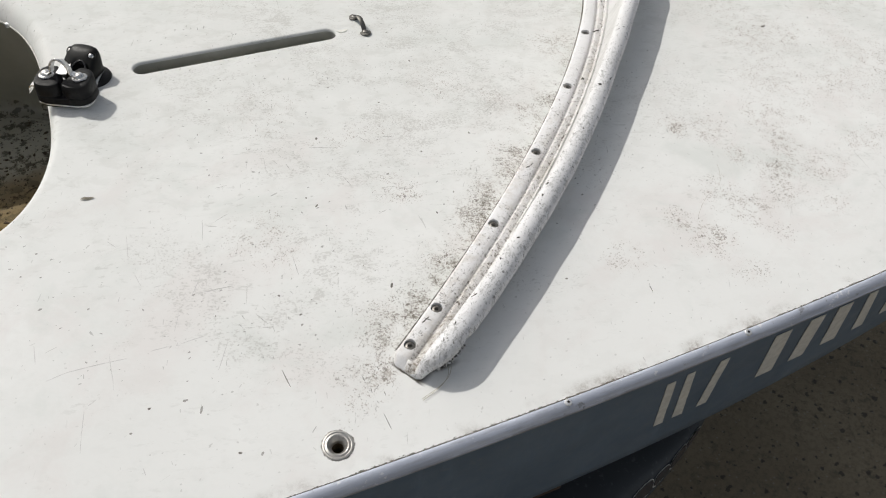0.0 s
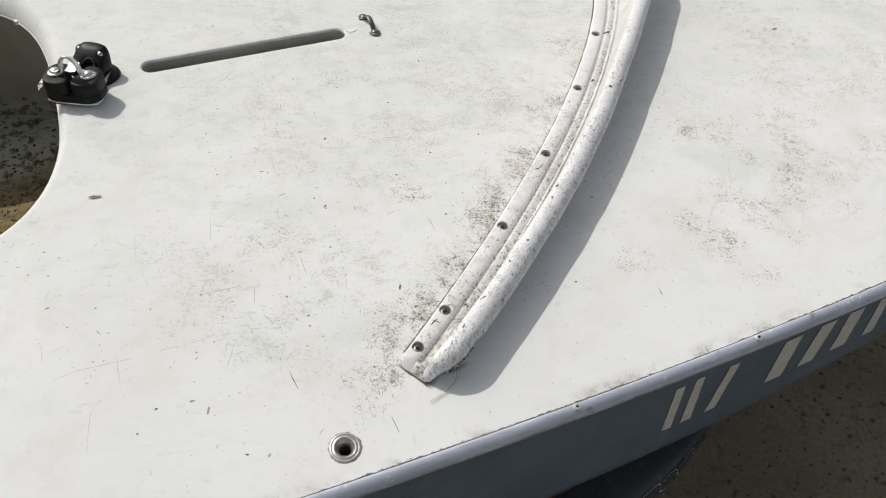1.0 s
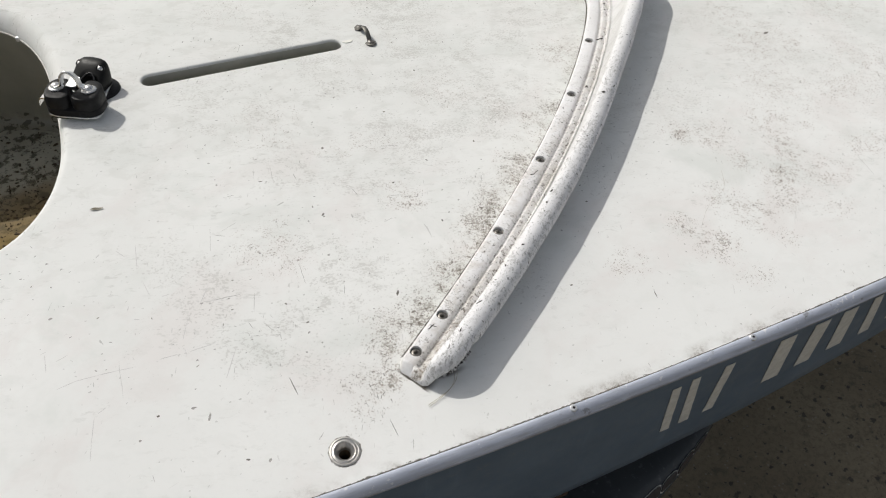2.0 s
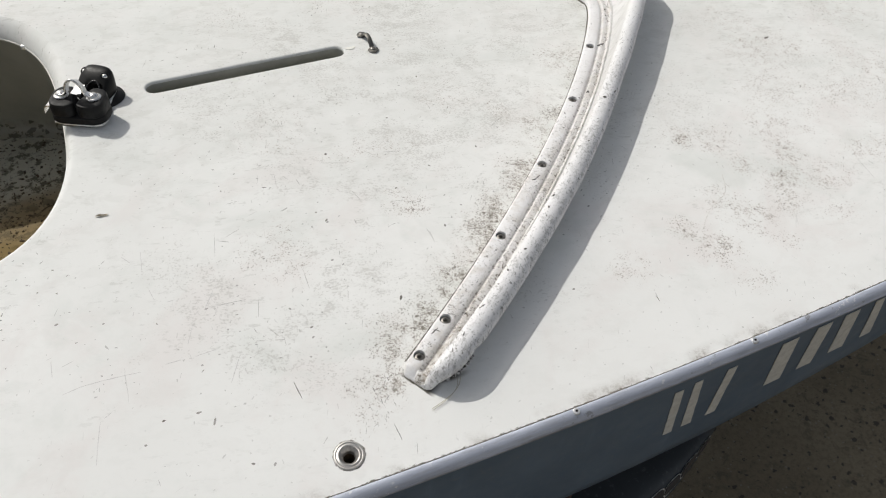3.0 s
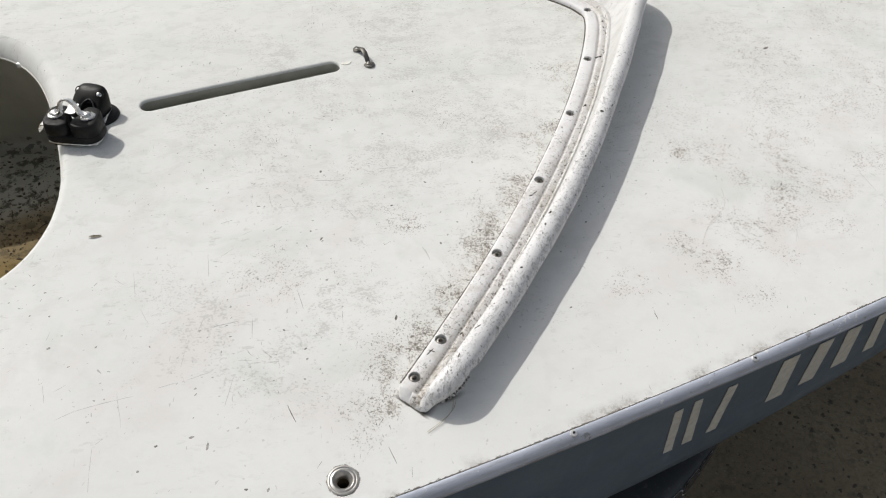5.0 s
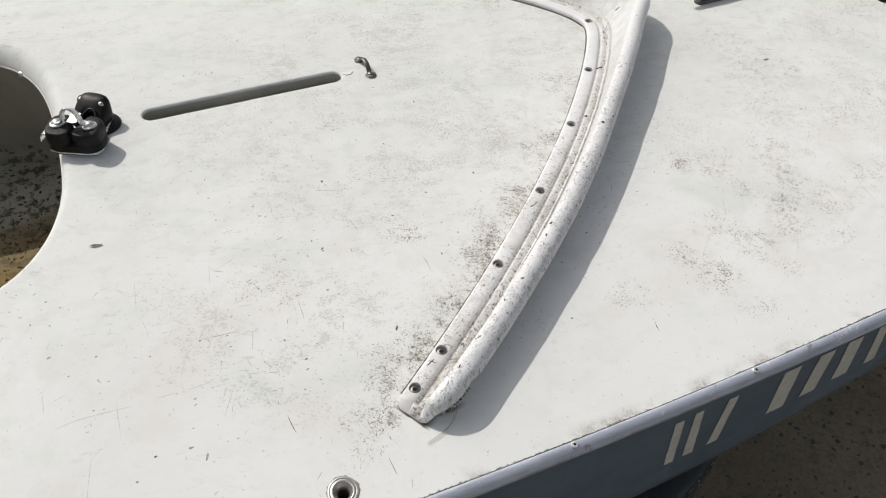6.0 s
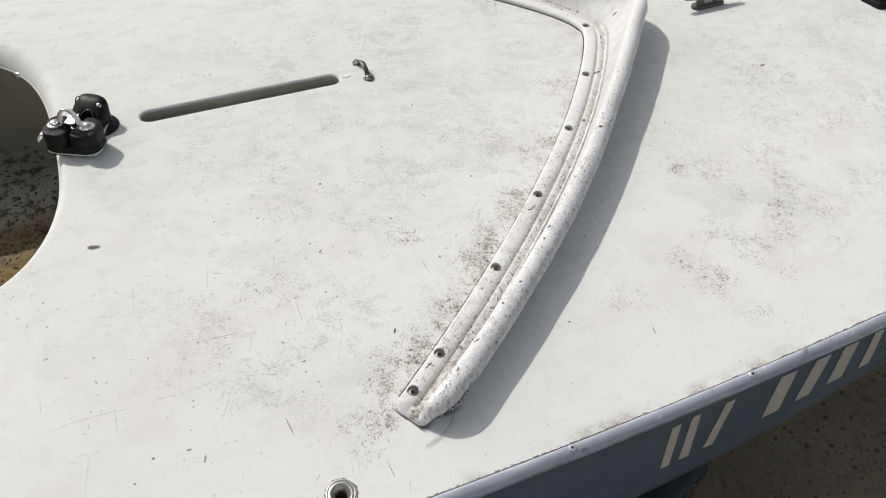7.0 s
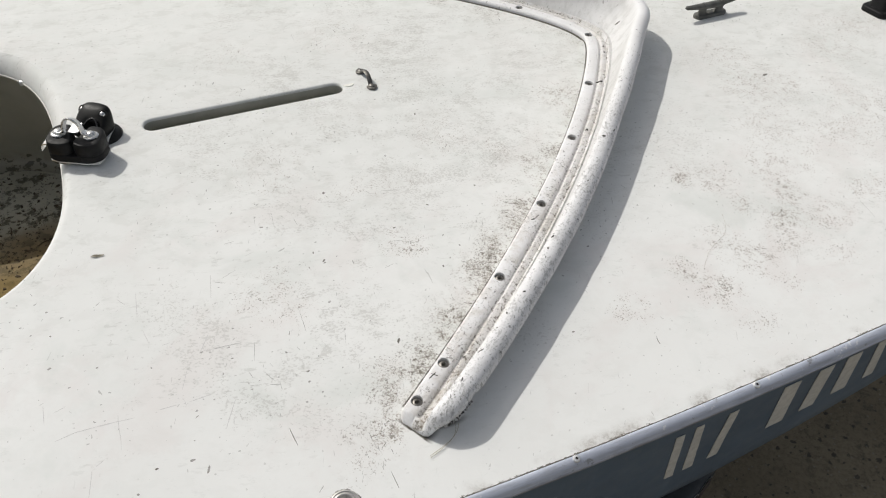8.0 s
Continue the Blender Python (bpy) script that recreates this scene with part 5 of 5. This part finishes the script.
# the deepest nicks and scratches in the deck: x, y, length, turn, width
NICKS = ((0.041, -0.500, 0.020, 96, 0.0010), (0.165, -0.202, 0.004, 60, 0.0030), (0.132, -0.306, 0.005, 40, 0.0026),
                           (-0.0771, -0.4875, 0.003, 0, 0.0022), (-0.0154, -0.5547, 0.0036, -20, 0.0022),
                           (0.834, -0.176, 0.010, 12, 0.0042), (0.168, -0.434, 0.007, 60, 0.0026),
                           (0.416, -0.527, 0.008, 86, 0.0008), (0.339, -0.486, 0.003, 0, 0.0024), (0.414, -0.387, 0.003, 0, 0.0020), (0.935, -0.093, 0.004, 10, 0.0020),
                           (0.111, -0.571, 0.018, -87, 0.0007), (0.121, -0.592, 0.011, -111, 0.0004), (0.049, -0.556, 0.008, 42, 0.0006),
                           (0.012, -0.300, 0.034, 78, 0.0003), (0.098, -0.225, 0.026, 82, 0.0004))
# thin scratches scored by feet and sand: x, y, length, turn
THIN = ((0.0796, -0.2177, 0.0157, 71), (0.1749, -0.2811, 0.0189, 103), (0.0444, -0.2444, 0.0129, 2), (0.0868, -0.3787, 0.0256, 87), (0.0227, -0.4225, 0.0082, 104), (0.0384, -0.4300, 0.0157, 117),
        (0.0180, -0.4306, 0.0065, 109), (0.0244, -0.4350, 0.0112, -15), (0.0408, -0.4404, 0.0095, -18), (0.0454, -0.4452, 0.0066, 91), (0.0111, -0.3809, 0.0266, -5), (0.0327, -0.3960, 0.0254, 74),
        (0.1198, -0.4119, 0.0118, 71), (0.1954, -0.3375, 0.0111, 14), (0.0220, -0.2984, 0.0111, -27), (0.0595, -0.3685, 0.0056, 83), (0.1208, -0.2378, 0.0115, 95), (0.0336, -0.2896, 0.0180, 24),
        (0.2404, -0.2247, 0.0230, -15), (0.2149, -0.3048, 0.0145, -12), (0.1679, -0.2198, 0.0327, -20), (0.2143, -0.2194, 0.0090, 118), (0.3857, -0.2135, 0.0180, 25))
# and single dark specks: x, y
DOTS = ((0.0608, -0.4085), (0.0739, -0.4371), (0.1250, -0.2910), (0.0830, -0.2329), (0.2211, -0.2851), (0.3371, -0.2507), (0.2709, -0.2628), (0.2497, -0.3582), (0.3250, -0.0922), (0.2568, -0.1620))
# old scratches worn pale, and grey scuffs: x, y, length, turn
FAINT = ((-0.1449, -0.4281, 0.0190, 9), (-0.1274, -0.4271, 0.0197, -2), (-0.1104, -0.4279, 0.0177, -4), (-0.0945, -0.4293, 0.0173, -6), (-0.0567, -0.4299, 0.0158, -1), (-0.0269, -0.4304, 0.0217, 3),
         (-0.0625, -0.2985, 0.0346, -97), (-0.0607, -0.3427, 0.0180, -81), (-0.0445, -0.3580, 0.0073, 4), (-0.0103, -0.3702, 0.0252, -122), (-0.0024, -0.3801, 0.0208, -8), (-0.0359, -0.4049, 0.0251, -113),
         (-0.0046, -0.4557, 0.0339, -119), (-0.1210, -0.4650, 0.0082, -154), (-0.1310, -0.4816, 0.0266, -104), (-0.1355, -0.5010, 0.0171, -102), (-0.1600, -0.3990, 0.0209, -93), (-0.0756, -0.3775, 0.0052, -21),
         (-0.0407, -0.4301, 0.0076, -85), (-0.0535, -0.4468, 0.0066, -111), (-0.0919, -0.5435, 0.0072, -85), (-0.0761, -0.2895, 0.0139, -58), (-0.0811, -0.3617, 0.0060, 69), (-0.0112, -0.4128, 0.0032, 44))
SCUFFS = ((-0.0361, -0.5041, 0.0075, 65, 0.0030), (-0.0468, -0.4903, 0.0050, 0, 0.0028), (-0.0958, -0.5054, 0.0026, 0, 0.0022), (0.0017, -0.5619, 0.0040, 50, 0.0026), (-0.0147, -0.3798, 0.0030, 10, 0.0022),
          (-0.0014, -0.4116, 0.0028, 80, 0.0016), (-0.1500, -0.3488, 0.0040, 20, 0.0030), (-0.1090, -0.3632, 0.0030, 30, 0.0018), (-0.0624, -0.3812, 0.0026, 100, 0.0016), (-0.1455, -0.2774, 0.0026, 0, 0.0020))
SCUFFED = []
for i in range(46):          # scored from the rail's end towards the drain
    q = rng.random() ** 1.3
    SCUFFED.append((0.140 - 0.060 * q + rng.gauss(0, 0.010), -0.512 - 0.048 * q + rng.gauss(0, 0.009), 0.0015 + 0.0055 * rng.random() ** 2, rng.gauss(78, 35), 0.0003 + 0.0005 * rng.random() ** 2))
marks = tuple(SCUFFED) + NICKS + tuple((x, y, ln, turn, 0.0003 + 0.0003 * rng.random()) for x, y, ln, turn in THIN) + tuple((x, y, 0.0022 + 0.0020 * rng.random(), 180 * rng.random(), 0.0020) for x, y in DOTS)
marks += SCUFFS + tuple((x, y, ln, turn, 0.0004 + 0.0004 * rng.random()) for x, y, ln, turn in FAINT)
for x, y, ln, turn, wd in marks:
    m = pose(x, y, 0, 0, 0, turn)
    low, top = [], []
    for k in range(10):
        a = 2 * math.pi * k / 10
        q = m @ Vector((0.5 * ln * math.cos(a), 0.5 * wd * math.sin(a) * (0.6 + 0.5 * rng.random()), 0))
        low.append((q.x, q.y, deck_z(q.y) - 0.0003))
        top.append((q.x, q.y, deck_z(q.y) + 0.00012))
    if (x, y, ln, turn, wd) in SCUFFS:
        part("scuff", loft([low, top]), SCORE, boat, "grey scuff in the gelcoat")
    elif (x, y, ln, turn) in FAINT:
        part("scratch", loft([low, top]), PALE, boat, "pale old scratch in the gelcoat")
    else:
        part("scratch", loft([low, top]), SCORE if wd < 0.00062 else NICK, boat, "dark nick in the gelcoat")

# leaf litter in the cockpit
LITTER_IN = cockpit_outline(0.052)
bm = bmesh.new()
for i in range(3600):
    x, y = rng.uniform(-0.52, -0.06), rng.uniform(-0.2, 0.365)
    if noise.noise((x * 9, y * 9, 3)) + 0.9 * rng.random() < 0.12 or not inside((x, y), LITTER_IN):
        continue
    if y > 0.3 and rng.random() < 0.4:
        continue
    r = 0.0005 + 0.0019 * rng.random() ** 3
    a0, k = rng.uniform(0, 6.3), rng.randint(4, 6)
    st = rng.uniform(1.0, 2.4)
    top, bot = [], []
    for j in range(k):
        a = a0 + 2 * math.pi * j / k
        rr = r * rng.uniform(0.7, 1.2)
        px, py = rr * st * math.cos(a), rr * math.sin(a)
        ca, sa = math.cos(a0), math.sin(a0)
        top.append((x + 0.8 * (px * ca - py * sa), y + 0.8 * (px * sa + py * ca), WELL_Z + 0.0006 + 0.15 * r))
        bot.append((x + px * ca - py * sa, y + px * sa + py * ca, WELL_Z - 0.0006))
    loft([bot, top], bm=bm)
tagged(finish("leaf_litter", bm, SOIL), "dark crumbs of leaf litter on the cockpit floor", "debris", kind="stuff")
for i in range(7):
    x, y, a = rng.uniform(-0.30, -0.17), rng.uniform(-0.05, 0.19), rng.uniform(0, 3.1)
    ln = rng.uniform(0.015, 0.04)
    pts = [(x + ln * (k / 5 - 0.5) * math.cos(a), y + ln * (k / 5 - 0.5) * math.sin(a) + 0.002 * math.sin(k), WELL_Z + 0.0012) for k in range(6)]
    tagged(finish("twig", tube(pts, 0.0008, 5), SOIL), "short dark twig on the cockpit floor", "twig", group="twigs in the cockpit")

# ---- what carries the boat ----
lower = thing("lower_hull", pose(0, 0, GROUND_Z), "dark navy hull with script on its edge, under the boat", "boat")
TOP = -0.36 - GROUND_Z


def lower_edge(x):
    """Half breadth of the lower hull's shoulder, and how far its edge flares."""
    w = float(np.interp(x, (-1.7, -0.6, 0.0, 0.30, 0.417, 0.453, 0.512, 0.581, 0.66, 0.76, 0.86, 1.0, 1.1), (0.42, 0.58, 0.625, 0.610, 0.587, 0.578, 0.561, 0.533, 0.485, 0.44, 0.37, 0.23, 0.03)))
    return w, max(0.15, min(1.0, (0.63 - x) / 0.18))


rings = []
for i in range(70):
    x = -1.7 + 2.8 * i / 69
    w, fl = lower_edge(x)
    half = [(0.0, TOP + 0.012), (w * 0.5, TOP + 0.010), (w * 0.9, TOP + 0.004), (w * 0.96, TOP + 0.002), (w - 0.006, TOP), (w, TOP - 0.003), (w + 0.016 * fl, TOP - 0.004 - 0.016 * fl), (w + 0.0165 * fl, TOP - 0.010 - 0.016 * fl),
            (w + 0.014 * fl - 0.004, TOP - 0.014 - 0.016 * fl), (w * 0.86, TOP - 0.085), (w * 0.5, TOP * 0.25), (w * 0.3, 0.0)]
    rings.append([(x, -p, q) for p, q in reversed(half)] + [(x, p, q) for p, q in half[1:]])
part("hull", loft(rings), DARK_BLUE, lower, "", 50)
# unreadable script on its side: dark bars with pale outlines
for i, (x0, ln, t0, t1) in enumerate(((0.392, 0.050, 0.40, 0.92), (0.446, 0.040, 0.32, 0.84), (0.489, 0.030, 0.40, 0.86), (0.522, 0.034, 0.34, 0.84), (0.559, 0.030, 0.36, 0.84))):
    def on_side(x, f, lift):
        w, fl = lower_edge(x)
        return (x, -(w + 0.016 * fl * f + lift), TOP - 0.003 - (0.001 + 0.016 * fl) * f + lift)
    for mat, grow, lift, name in ((PALE_LINE, 0.0012, 0.0010, "script_outline"), (INK, 0.0, 0.0018, "script_bar")):
        low, top = [], []
        for k in range(20):
            a = 2 * math.pi * k / 20
            ca, sa = math.cos(a), math.sin(a)
            f = (t0 + t1) / 2 + ((t1 - t0) / 2 + grow / 0.022) * math.copysign(abs(sa) ** 0.7, sa)
            px = x0 + ln / 2 + (ln / 2 + grow) * math.copysign(abs(ca) ** 0.6, ca) * (1 + 0.18 * sa) - 0.020 * f
            low.append(on_side(px, f, lift - 0.0008))
            top.append(on_side(px, f, lift))
        part(name, loft([low, top]), mat, lower, "dark script bar edged in white" if name == "script_bar" else "")
bunk = finish("timber_bunk", moved(prism(round_box(0.10, 1.10, 0.008), -0.352, -0.301, 0.004), Matrix.Translation((0.305, 0, 0))), TIMBER)
tagged(bunk, "rusty brown timber bunk between the two hulls", "timber", group="timber bunks")
b2 = tagged(finish("timber_bunk", moved(prism(round_box(0.10, 1.06, 0.008), -0.352, -0.301, 0.004), Matrix.Translation((-1.2, 0, 0))), TIMBER), "rusty brown timber bunk between the two hulls", "timber", group="timber bunks")
